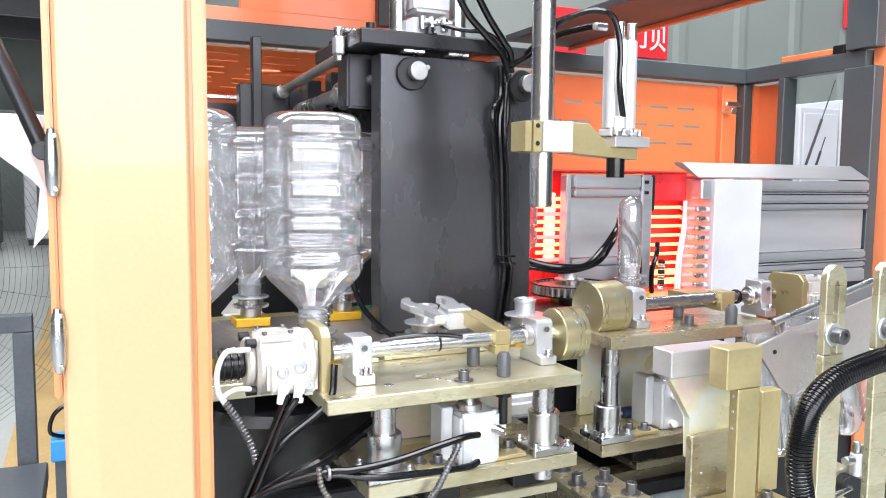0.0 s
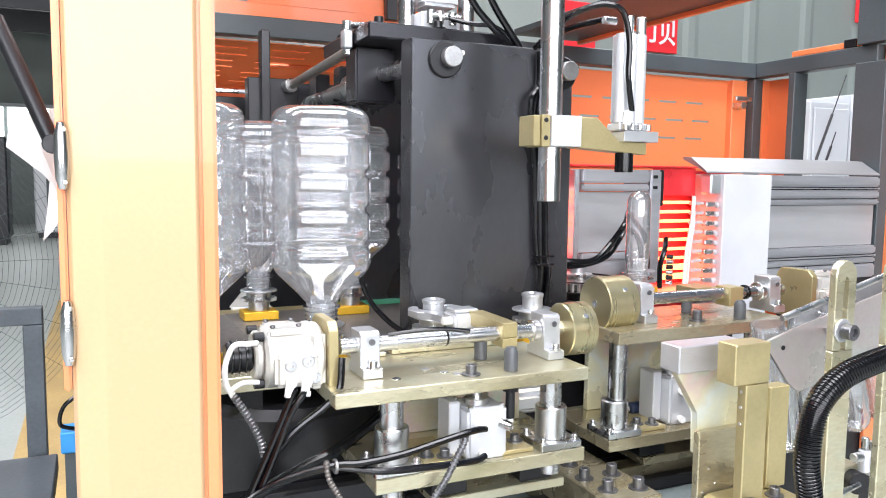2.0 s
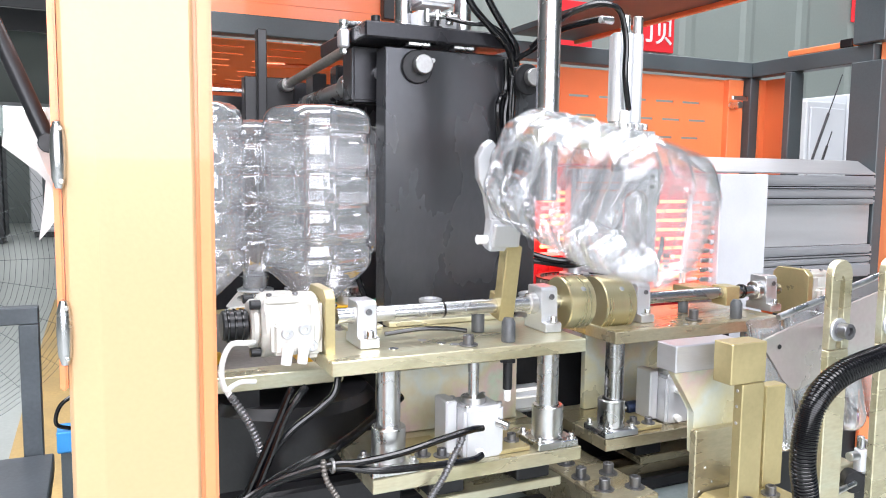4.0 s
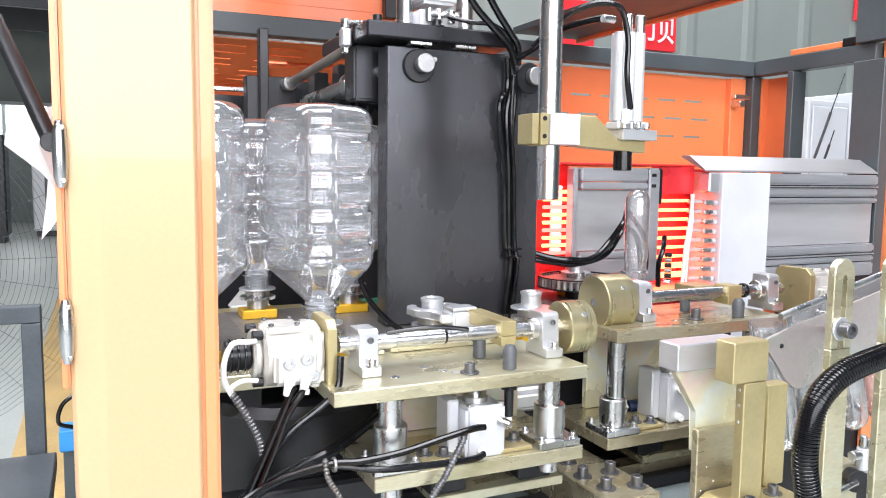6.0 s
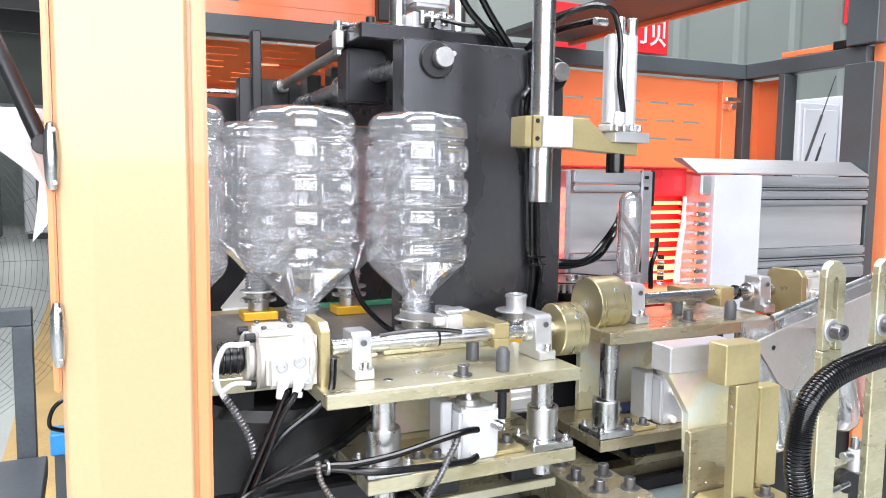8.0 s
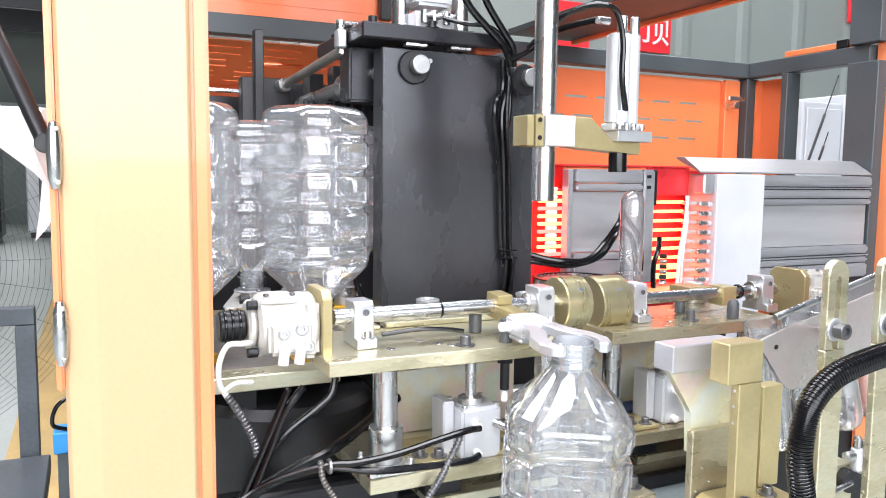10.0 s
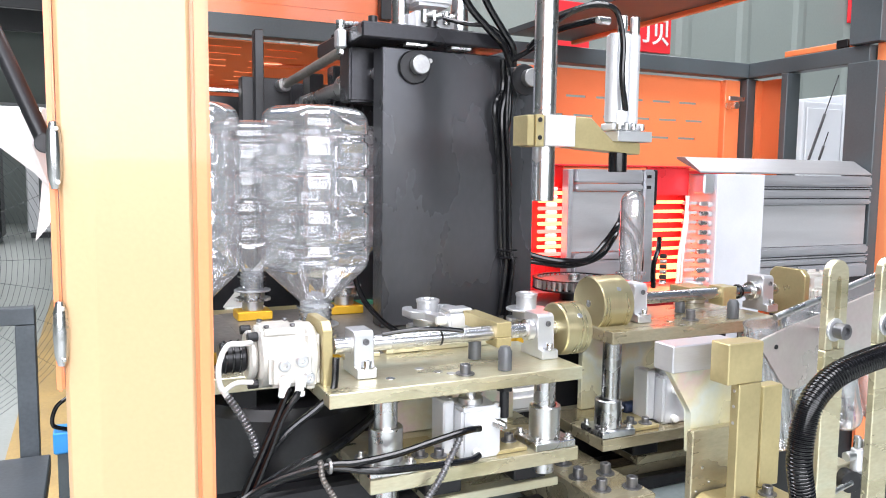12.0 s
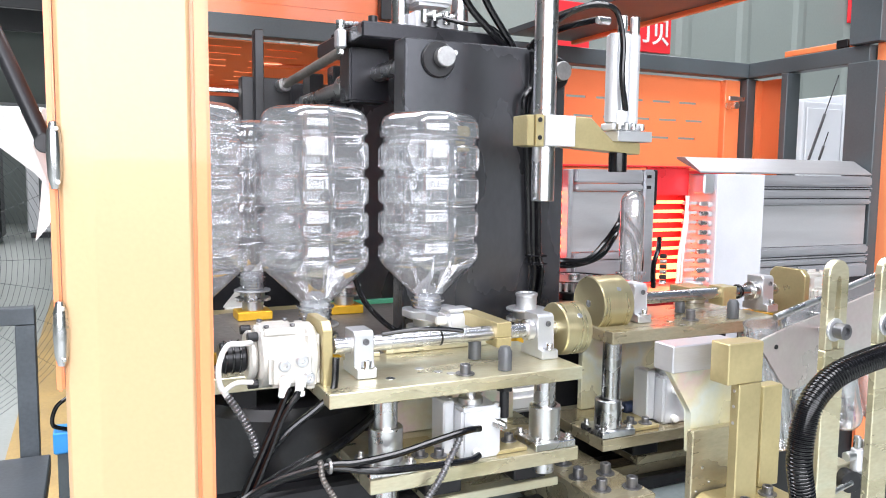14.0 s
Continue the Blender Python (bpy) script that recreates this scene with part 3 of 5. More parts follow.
# ---------- the mould clamp ----------
def mould_platen():
    """The front half of the mould with its black platen; it opens towards the front."""
    p = thing("mould_platen", "blued steel mould platen with black cap plate", "mould platen")
    part("front_plate", prism([(0.462, 1.180), (0.565, 1.180), (0.565, 1.203), (0.569, 1.207), (0.645, 1.207), (0.650, 1.202), (0.650, 1.180), (0.702, 1.180), (0.702, 1.668), (0.462, 1.668)], "y", 1.25, 1.295, 0.002), M_BLACK, p)
    part("side_plate", box(0.705, 0.785, 1.275, 1.31, 1.180, 1.655, 0.003), M_BLACK, p)
    part("mould_half", box(0.50, 0.76, 1.296, 1.36, 1.19, 1.60, 0.003), M_ALU, p)
    for x, z in ((0.520, 1.636), (0.742, 1.628)):
        col = part("collar", cyl((x, 1.249, z), (x, 1.243, z), 0.029, 32, 0.002), M_BLACKP, p, smooth=True)
        part("bolt_head", cyl((x + 0.006, 1.243, z + 0.003), (x + 0.006, 1.226, z + 0.003), 0.0165, 28, 0.0015), M_DULL, col, smooth=True)
        part("grease_nipple", cyl((x + 0.028, 1.249, z + 0.012), (x + 0.028, 1.24, z + 0.012), 0.0045, 12), M_STEEL, col, smooth=True)
    part("guide_pin", cyl((0.478, 1.2955, 1.63), (0.478, 1.43, 1.63), 0.015, 24), M_STEEL, p, smooth=True)
    for r, pts in ((0.0060, [(0.690, 1.236, 1.66), (0.692, 1.240, 1.605), (0.672, 1.232, 1.570), (0.687, 1.240, 1.472), (0.695, 1.240, 1.32), (0.706, 1.240, 1.283), (0.700, 1.240, 1.19)]),
                   (0.0060, [(0.696, 1.234, 1.66), (0.701, 1.236, 1.61), (0.690, 1.236, 1.56), (0.696, 1.236, 1.46), (0.701, 1.236, 1.32), (0.704, 1.236, 1.28), (0.694, 1.238, 1.19)]),
                   (0.0052, [(0.703, 1.240, 1.65), (0.707, 1.238, 1.58), (0.700, 1.238, 1.50), (0.704, 1.236, 1.40), (0.708, 1.236, 1.31), (0.716, 1.236, 1.28), (0.712, 1.238, 1.19)])):
        part("air_hose", tube(pts, r), M_RUBBER, p, "black air hose", True)
    part("ribbed_conduit", tube([(0.700, 1.230, 1.63), (0.696, 1.228, 1.55), (0.703, 1.228, 1.46), (0.708, 1.228, 1.32), (0.715, 1.228, 1.28), (0.702, 1.230, 1.18)], 0.0048, 10, 8, None, 0.2, 0.004), M_RUBBER, p, "black ribbed conduit", True)
    for z in (1.312, 1.298):
        part("cable_tie", box(0.690, 0.722, 1.224, 1.246, z - 0.0015, z + 0.0015, 0.0005), M_RUBBER, p, "cable tie")
    return p


def mould_frame():
    f = thing("mould_clamp_frame", "black steel clamp frame with tie bars behind the platen", "clamp frame")
    part("cap_plate", box(0.418, 0.70, 1.225, 1.50, 1.676, 1.703, 0.003), M_CAP, f)
    part("cap_cheek", box(0.424, 0.499, 1.312, 1.372, 1.578, 1.674, 0.004, seg=2), M_CAP, f)
    part("rear_plate", box(0.46, 0.78, 1.53, 1.575, 1.18, 1.67, 0.003), M_BLACK, f)
    part("end_plate", box(0.335, 0.355, 1.70, 1.73, 1.20, 1.76, 0.002), M_BLACKP, f)
    part("end_bracket", box(0.31, 0.42, 1.72, 1.76, 1.56, 1.66, 0.002), M_BLACKP, f)
    part("link_plate", box(0.43, 0.46, 1.60, 1.66, 1.20, 1.66, 0.002), M_BLACKP, f)
    part("cross_plate", box(0.36, 0.62, 1.74, 1.765, 1.56, 1.655, 0.002), M_BLACK, f)
    part("tie_bar", cyl((0.40, 1.70, 1.644), (0.425, 1.36, 1.672), 0.0095, 24), M_DARK, f, smooth=True)
    part("tie_bar", cyl((0.43, 1.66, 1.60), (0.455, 1.32, 1.615), 0.017, 24), M_STEEL, f, smooth=True)
    part("bar_nut", cyl((0.396, 1.72, 1.642), (0.40, 1.69, 1.644), 0.015, 20), M_STEEL, f, smooth=True)
    part("bar_bush", cyl((0.446, 1.41, 1.612), (0.45, 1.385, 1.612), 0.024, 24), M_STEEL, f, smooth=True)
    part("lower_cross", box(0.36, 0.70, 1.58, 1.62, 1.30, 1.38, 0.002), M_BLACKP, f)
    for x in (0.515, 0.60):
        part("guide_shim", box(x - 0.018, x + 0.022, 1.228, 1.26, 1.669, 1.6745, 0.0008), M_STEEL, f)
    for x, y in ((0.445, 1.25), (0.55, 1.24), (0.44, 1.45)):
        bolt(x, y, 1.7035, f, 0.008, 0.012, M_BLACKP)
    return f


def clamp_cylinder():
    c = thing("clamp_cylinder", "white aluminium pneumatic cylinder on the clamp cap", "pneumatic cylinder")
    part("barrel", box(0.535, 0.605, 1.27, 1.34, 1.75, 2.2, 0.006, seg=2), M_ALUW, c)
    part("port_block", box(0.525, 0.60, 1.255, 1.31, 1.7065, 1.735, 0.002), M_ALUW, c)
    part("foot_plate", box(0.52, 0.62, 1.25, 1.36, 1.7035, 1.7065, 0.001), M_STEEL, c)
    for x in (0.515, 0.632):
        part("tie_rod", cyl((x, 1.30, 1.7035), (x, 1.30, 2.2), 0.016, 24), M_CHROME, c, smooth=True)
    for x in (0.538, 0.556, 0.58):
        fit = part("fitting", cyl((x, 1.245, 1.712), (x, 1.245, 1.735), 0.007, 12), M_STEEL, c, smooth=True)
        part("elbow", cyl((x, 1.245, 1.724), (x + 0.012, 1.232, 1.724), 0.005, 12), M_STEEL, fit, smooth=True)
    return c


# ---------- transfer carriages ----------
SHAFT_Y, SHAFT_Z, ARM_X = 0.876, 1.2425, 0.475


def shaft_block(x, y, z0, z1, parent, name="bearing_block"):
    """A split pillow block: foot, upright with a bore collar and clamp screws."""
    b = part(name, prism([(y - 0.030, z0), (y + 0.026, z0), (y + 0.026, z0 + 0.012), (y + 0.018, z0 + 0.012), (y + 0.018, z1), (y - 0.014, z1), (y - 0.018, z1 - 0.004), (y - 0.018, z0 + 0.012), (y - 0.030, z0 + 0.012)], "x", x - 0.0125, x + 0.0125, 0.001), M_ALU, parent)
    part("clamp_screw", bolt_bm(x + 0.002, y - 0.0188, z1 - 0.013, 0.0040, 0.002, False, None, (0, -1, 0)), M_BOLT, b, smooth=True)
    part("foot_screw", bolt_bm(x + 0.002, y - 0.024, z0 + 0.012, 0.005, 0.008), M_STEEL, b, smooth=True)
    return b


def carriage_base(dx, dy, dz, wide, plate, tall):
    """The fixed lower plate with guide bushes, posts' flanges and screws."""
    c = thing("carriage_base", "yellow zinc-plated carriage base with steel guide bushes", "machine carriage", "transfer carriages")
    x0, x1 = 0.283 + dx, 0.283 + dx + wide
    z1 = 1.100 + dz
    part("base_plate", box(x0, x1, 0.80 + dy, 0.965 + dy, z1 - 0.018, z1, 0.001), plate, c)
    for x in (x0 + 0.030, x1 - 0.034):
        fl = part("bush_flange", box(x - 0.030, x + 0.030, 0.801 + dy, 0.858 + dy, z1 + 0.0005, z1 + 0.010, 0.001), M_STEEL, c)
        part("guide_bush", cyl((x, 0.83 + dy, z1 + 0.0102), (x, 0.83 + dy, z1 + 0.052), 0.0205, 32, 0.001, bore=0.0145), M_STEEL, c, smooth=True)
        for sx in (-0.024, 0.024):
            for sy in (-0.021, 0.021):
                part("flange_screw", bolt_bm(x + sx, 0.83 + dy + sy, z1 + 0.010, 0.0038, 0.006), M_STEEL, fl, smooth=True)
    part("back_plate", box(x0 + 0.055, x1 - 0.02, 0.935 + dy, 0.947 + dy, z1 + 0.0005, z1 + tall, 0.001), M_ZINCG, c, "iridescent zinc-plated back plate")
    part("foot_bracket", box(x0 + 0.065, x0 + 0.115, 0.812 + dy, 0.90 + dy, z1 + 0.0005, z1 + 0.006, 0.001), M_GOLD, c)
    part("foot_bracket", box(x1 - 0.115, x1 - 0.070, 0.812 + dy, 0.90 + dy, z1 + 0.0005, z1 + 0.006, 0.001), M_GOLD, c)
    for x, y in ((x0 + 0.077, 0.835), (x0 + 0.098, 0.825), (x1 - 0.105, 0.86), (x1 - 0.082, 0.84)):
        bolt(x, y + dy, z1 + 0.006, c, 0.006, 0.009)
    # slide block and rail under the plate
    part("slide_plate", box(x0 + 0.09, x1 - 0.01, 0.83 + dy, 0.95 + dy, z1 - 0.062, z1 - 0.050, 0.001), plate, c)
    for x in (x0 + 0.11, x1 - 0.05):
        part("rail_slider", box(x - 0.025, x + 0.025, 0.835 + dy, 0.875 + dy, z1 - 0.0495, z1 - 0.0185, 0.002), M_BLACKP, c)
    return c


def rotary_actuator(x, y, z, parent, flip=1):
    """A cast rotary actuator with end cap, ports and a mounting flange, its axis along x."""
    f = flip
    a = part("rotary_actuator", cyl((x - 0.034, y, z - 0.002), (x + 0.035, y, z - 0.002), 0.0365, 40, 0.004), M_CASTW, parent, "cast cream rotary actuator", True)
    part("square_head", box(x + (0.014 if f > 0 else -0.035), x + (0.035 if f > 0 else -0.014), y - 0.036, y + 0.036, z - 0.038, z + 0.031, 0.006, seg=3), M_CASTW, a, smooth=True)
    part("cylinder_boss", cyl((x - 0.044 * f, y, z), (x - 0.0345 * f, y, z), 0.029, 32, 0.003), M_CASTW, a, smooth=True)
    cap = part("sensor_cap", cyl((x - 0.074 * f, y, z), (x - 0.0445 * f, y, z), 0.0175, 28, 0.002), M_BLACKP, a, smooth=True)
    for k in range(3):
        part("cap_ring", cyl((x - (0.050 + 0.008 * k) * f, y, z), (x - (0.053 + 0.008 * k) * f, y, z), 0.0192, 28, 0.0008), M_RUBBER, cap, smooth=True)
    part("top_rib", box(x - 0.030, x + 0.012, y - 0.026, y + 0.026, z + 0.024, z + 0.034, 0.003, seg=2), M_CASTW, a)
    for px in (-0.024, 0.006):
        for py in (-0.020, 0.020):
            part("rib_screw", bolt_bm(x + px, y + py, z + 0.034, 0.0032, 0.003, False), M_BOLT, a, smooth=True)
    block = part("port_block", box(x - 0.026, x + 0.026, y - 0.046, y - 0.030, z - 0.030, z + 0.008, 0.005, seg=3), M_CASTW, a, smooth=True)
    for px, pz, pr in ((-0.010, -0.004, 0.0066), (0.010, 0.000, 0.0072), (0.018, -0.020, 0.0066)):
        part("port_plug", cyl((x + px, y - 0.046, z + pz), (x + px, y - 0.051, z + pz), pr, 18, 0.0012, bore=0.0028), M_ALU, block, smooth=True)
    for px in (-0.010, 0.008):
        el = part("push_elbow", cyl((x + px, y - 0.044, z - 0.022), (x + px, y - 0.054, z - 0.022), 0.0064, 14), M_WHITEP, a, smooth=True)
        part("elbow_leg", cyl((x + px, y - 0.052, z - 0.019), (x + px - 0.003, y - 0.054, z - 0.038), 0.0060, 14), M_WHITEP, el, smooth=True)
    for py, pz in ((-0.022, 0.026), (0.022, 0.026), (-0.022, -0.028)):
        part("tie_bolt", cyl((x - 0.046 * f, y + py, z + pz), (x - 0.034 * f, y + py, z + pz), 0.0055, 12), M_BLACKP, a, smooth=True)
    fl = [(y - 0.040, z - 0.046), (y + 0.036, z - 0.046), (y + 0.036, z + 0.030), (y + 0.026, z + 0.040), (y - 0.030, z + 0.040), (y - 0.040, z + 0.030)]
    part("flange", prism(fl, "x", x + 0.036 * f, x + 0.048 * f, 0.001) if f > 0 else prism(fl, "x", x - 0.048, x - 0.036, 0.001), M_GOLD, parent, "gold anodised mounting flange")
    return a


def counterweight(x0, x1, y, z, r, parent):
    w = part("counterweight", cyl((x0, y, z), (x1, y, z), r, 48, 0.0015), M_BRASS, parent, "turned brass counterweight", True)
    part("centre_mark", cyl((x0 - 0.0006, y, z), (x0, y, z), 0.006, 20), M_STEEL, w, smooth=True)
    part("set_screw", cyl((x0 + (x1 - x0) * 0.55, y - r * 0.80, z + r * 0.60), (x0 + (x1 - x0) * 0.55, y - r * 0.82, z + r * 0.62), 0.004, 12), M_STEEL, w, smooth=True)
    return w


def left_carriage():
    """The rising take-out carriage: plate, shaft, actuator, stops and counterweight."""
    c = thing("takeout_carriage", "zinc-plated take-out carriage with rotating gripper shaft", "machine carriage", "transfer carriages")
    part("top_plate", box(0.235, 0.573, 0.80, 0.965, 1.189, 1.206, 0.001), M_ZINC, c)
    part("shim_plate", box(0.36, 0.53, 0.955, 0.98, 1.2065, 1.214, 0.001), M_ZINC, c)
    part("shim_plate", box(0.30, 0.35, 0.950, 0.98, 1.2065, 1.212, 0.001), M_ZINC, c)
    part("shaft", cyl((0.262, SHAFT_Y, SHAFT_Z), (0.58, SHAFT_Y, SHAFT_Z), 0.0098, 28), M_CHROME, c, smooth=True)
    part("shaft_collar", cyl((0.402, SHAFT_Y, SHAFT_Z), (0.405, SHAFT_Y, SHAFT_Z), 0.0106, 24), M_RUBBER, c, "black cable tie", True)
    shaft_block(0.2955, SHAFT_Y, 1.2065, 1.262, c)
    shaft_block(0.553, SHAFT_Y, 1.2065, 1.266, c)
    part("flange_bush", cyl((0.530, SHAFT_Y, SHAFT_Z), (0.540, SHAFT_Y, SHAFT_Z), 0.0145, 28), M_STEEL, c, smooth=True)
    rotary_actuator(0.202, SHAFT_Y, SHAFT_Z - 0.002, c)
    counterweight(0.577, 0.617, SHAFT_Y, SHAFT_Z - 0.002, 0.0365, c)
    for x in (0.313, 0.535):
        part("guide_post", cyl((x, 0.83, 1.062), (x, 0.83, 1.1885), 0.0142, 28), M_CHROME, c, smooth=True)
    for x, y in ((0.470, 0.822), (0.462, 0.890)):
        part("rubber_stop", lathe([(0, 0), (0.0088, 0), (0.0088, 0.024), (0.006, 0.030), (0, 0.031)], 20, (x, y, 1.2065)), M_STOP, c, "dark grey urethane stop", True)
    part("stop_screw", cyl((0.470, 0.822, 1.145), (0.470, 0.822, 1.1885), 0.006, 16), M_BLACKP, c, smooth=True)
    part("stop_tip", cyl((0.470, 0.822, 1.130), (0.470, 0.822, 1.1448), 0.0045, 14), M_WHITEP, c, smooth=True)
    part("stop_nut", cyl((0.470, 0.822, 1.180), (0.470, 0.822, 1.1885), 0.011, 6), M_BLACKP, c)
    bolt(0.414, 0.822, 1.2065, c, 0.0068, 0.012)
    for x, y in ((0.322, 0.838), (0.372, 0.868), (0.388, 0.845), (0.40, 0.832)):
        part("plug_hole", cyl((x, y, 1.2062), (x, y, 1.2068), 0.006, 16), M_STEEL, c)
    part("piston_rod", cyl((0.428, 0.834, 1.12), (0.428, 0.834, 1.1885), 0.007, 16), M_CHROME, c, smooth=True)
    # gripper that swings about the shaft; its own space lies on the shaft's axis, reaching along +y
    g = new("gripper")
    g.parent = c
    g.location = (ARM_X, SHAFT_Y, SHAFT_Z)
    part("arm", box(0.004, 0.026, -0.016, 0.085, -0.004, 0.016, 0.001), M_GOLD, g, "gold anodised arm")
    part("arm_cap", box(0.004, 0.026, -0.016, 0.016, -0.017, -0.0045, 0.001), M_GOLD, g)
    part("gripper_body", box(-0.020, 0.022, 0.078, 0.122, -0.010, 0.012, 0.003, seg=2), M_ALUW, g, "white aluminium gripper body", True)
    part("gripper_cap", box(-0.018, 0.02, 0.085, 0.115, 0.0125, 0.018, 0.002), M_ALU, g)
    part("air_fitting", cyl((-0.034, 0.092, 0.002), (-0.02, 0.092, 0.002), 0.006, 12), M_WHITEP, g, smooth=True)
    for s in (-1, 1):
        pts = [(0.004, 0.118), (0.020, 0.118), (0.026, 0.148), (0.041, 0.170), (0.045, 0.196), (0.038, 0.212), (0.028, 0.219), (0.021, 0.212), (0.028, 0.204), (0.030, 0.194), (0.026, 0.180), (0.016, 0.168), (0.008, 0.150)]
        pts = [(s * x, y) for x, y in pts]
        part("jaw", prism(pts if s > 0 else pts[::-1], "z", -0.008, 0.003, 0.0012), M_ALU, g, "milled aluminium jaw")
    return c, g


def right_carriage():
    y, z = 0.96, 1.2575
    c = thing("loading_carriage", "zinc-plated loading carriage with rotating gripper shaft", "machine carriage", "transfer carriages")
    part("top_plate", box(0.689, 1.03, 0.89, 1.055, 1.205, 1.2235, 0.001), M_BRONZE, c)
    part("shaft", cyl((0.751, y, z), (1.09, y, z), 0.0098, 28), M_CHROME, c, smooth=True)
    shaft_block(0.781, y, 1.224, 1.284, c)
    shaft_block(1.055, y, 1.224, 1.284, c)
    part("flange_bush", cyl((1.03, y, z), (1.042, y, z), 0.016, 28), M_STEEL, c, smooth=True)
    part("collar", cyl((1.0, y, z), (1.006, y, z), 0.0125, 24), M_RUBBER, c, smooth=True)
    part("shaft_clamp", box(0.955, 0.985, y - 0.016, y + 0.018, z - 0.02, z + 0.012, 0.001), M_GOLD, c)
    part("grip_arm", box(0.915, 0.96, y + 0.02, y + 0.07, z - 0.012, z + 0.008, 0.001), M_GOLD, c)
    counterweight(0.695, 0.750, y, z - 0.002, 0.042, c)
    rotary_actuator(1.165, y, z - 0.004, c, -1)
    for x in (0.712, 0.985):
        part("guide_post", cyl((x, 0.92, 1.04), (x, 0.92, 1.2045), 0.0142, 28), M_CHROME, c, smooth=True)
    part("rubber_stop", lathe([(0, 0), (0.0095, 0), (0.0095, 0.024), (0.006, 0.030), (0, 0.031)], 20, (0.945, 0.912, 1.224)), M_STOP, c, "dark grey urethane stop", True)
    part("rubber_stop", lathe([(0, 0), (0.0085, 0), (0.0085, 0.024), (0.006, 0.030), (0, 0.031)], 20, (0.90, 0.985, 1.224)), M_STOP, c, "dark grey urethane stop", True)
    bolt(0.868, 0.925, 1.224, c, 0.0075, 0.016)
    for x, yy in ((0.80, 0.905), (0.83, 0.90), (0.83, 0.93), (0.93, 0.94), (1.0, 0.93)):
        part("plug_hole", cyl((x, yy, 1.2236), (x, yy, 1.2242), 0.005, 16), M_STEEL, c)
    return c


def lift_cylinder(x, y, z0, z1, label):
    c = thing("lift_cylinder", label, "pneumatic cylinder", "lift cylinders")
    part("barrel", box(x - 0.024, x + 0.031, y - 0.026, y + 0.03, z0, z1, 0.004, seg=2), M_ALUW, c)
    part("side_rail", box(x - 0.040, x - 0.0245, y - 0.006, y + 0.03, z0 + 0.004, z1 + 0.006, 0.002), M_ALUW, c)
    part("rod_gland", cyl((x, y, z1), (x, y, z1 + 0.008), 0.016, 24), M_STEEL, c, smooth=True)
    for sx in (-0.018, 0.026):
        for sy in (-0.02, 0.024):
            part("barrel_screw", cyl((x + sx, y + sy, z1), (x + sx, y + sy, z1 + 0.003), 0.004, 12), M_STEEL, c, smooth=True)
    for zz in (z1 - 0.022, z0 + 0.010):
        part("hose_fitting", cyl((x - 0.004, y - 0.026, zz), (x - 0.006, y - 0.036, zz), 0.0055, 14), M_WHITEP, c, smooth=True)
    for zz in (z1 - 0.020,):
        part("port_fitting", cyl((x + 0.020, y - 0.026, zz), (x + 0.030, y - 0.038, zz - 0.004), 0.0058, 14), M_STEEL, c, smooth=True)
    return c


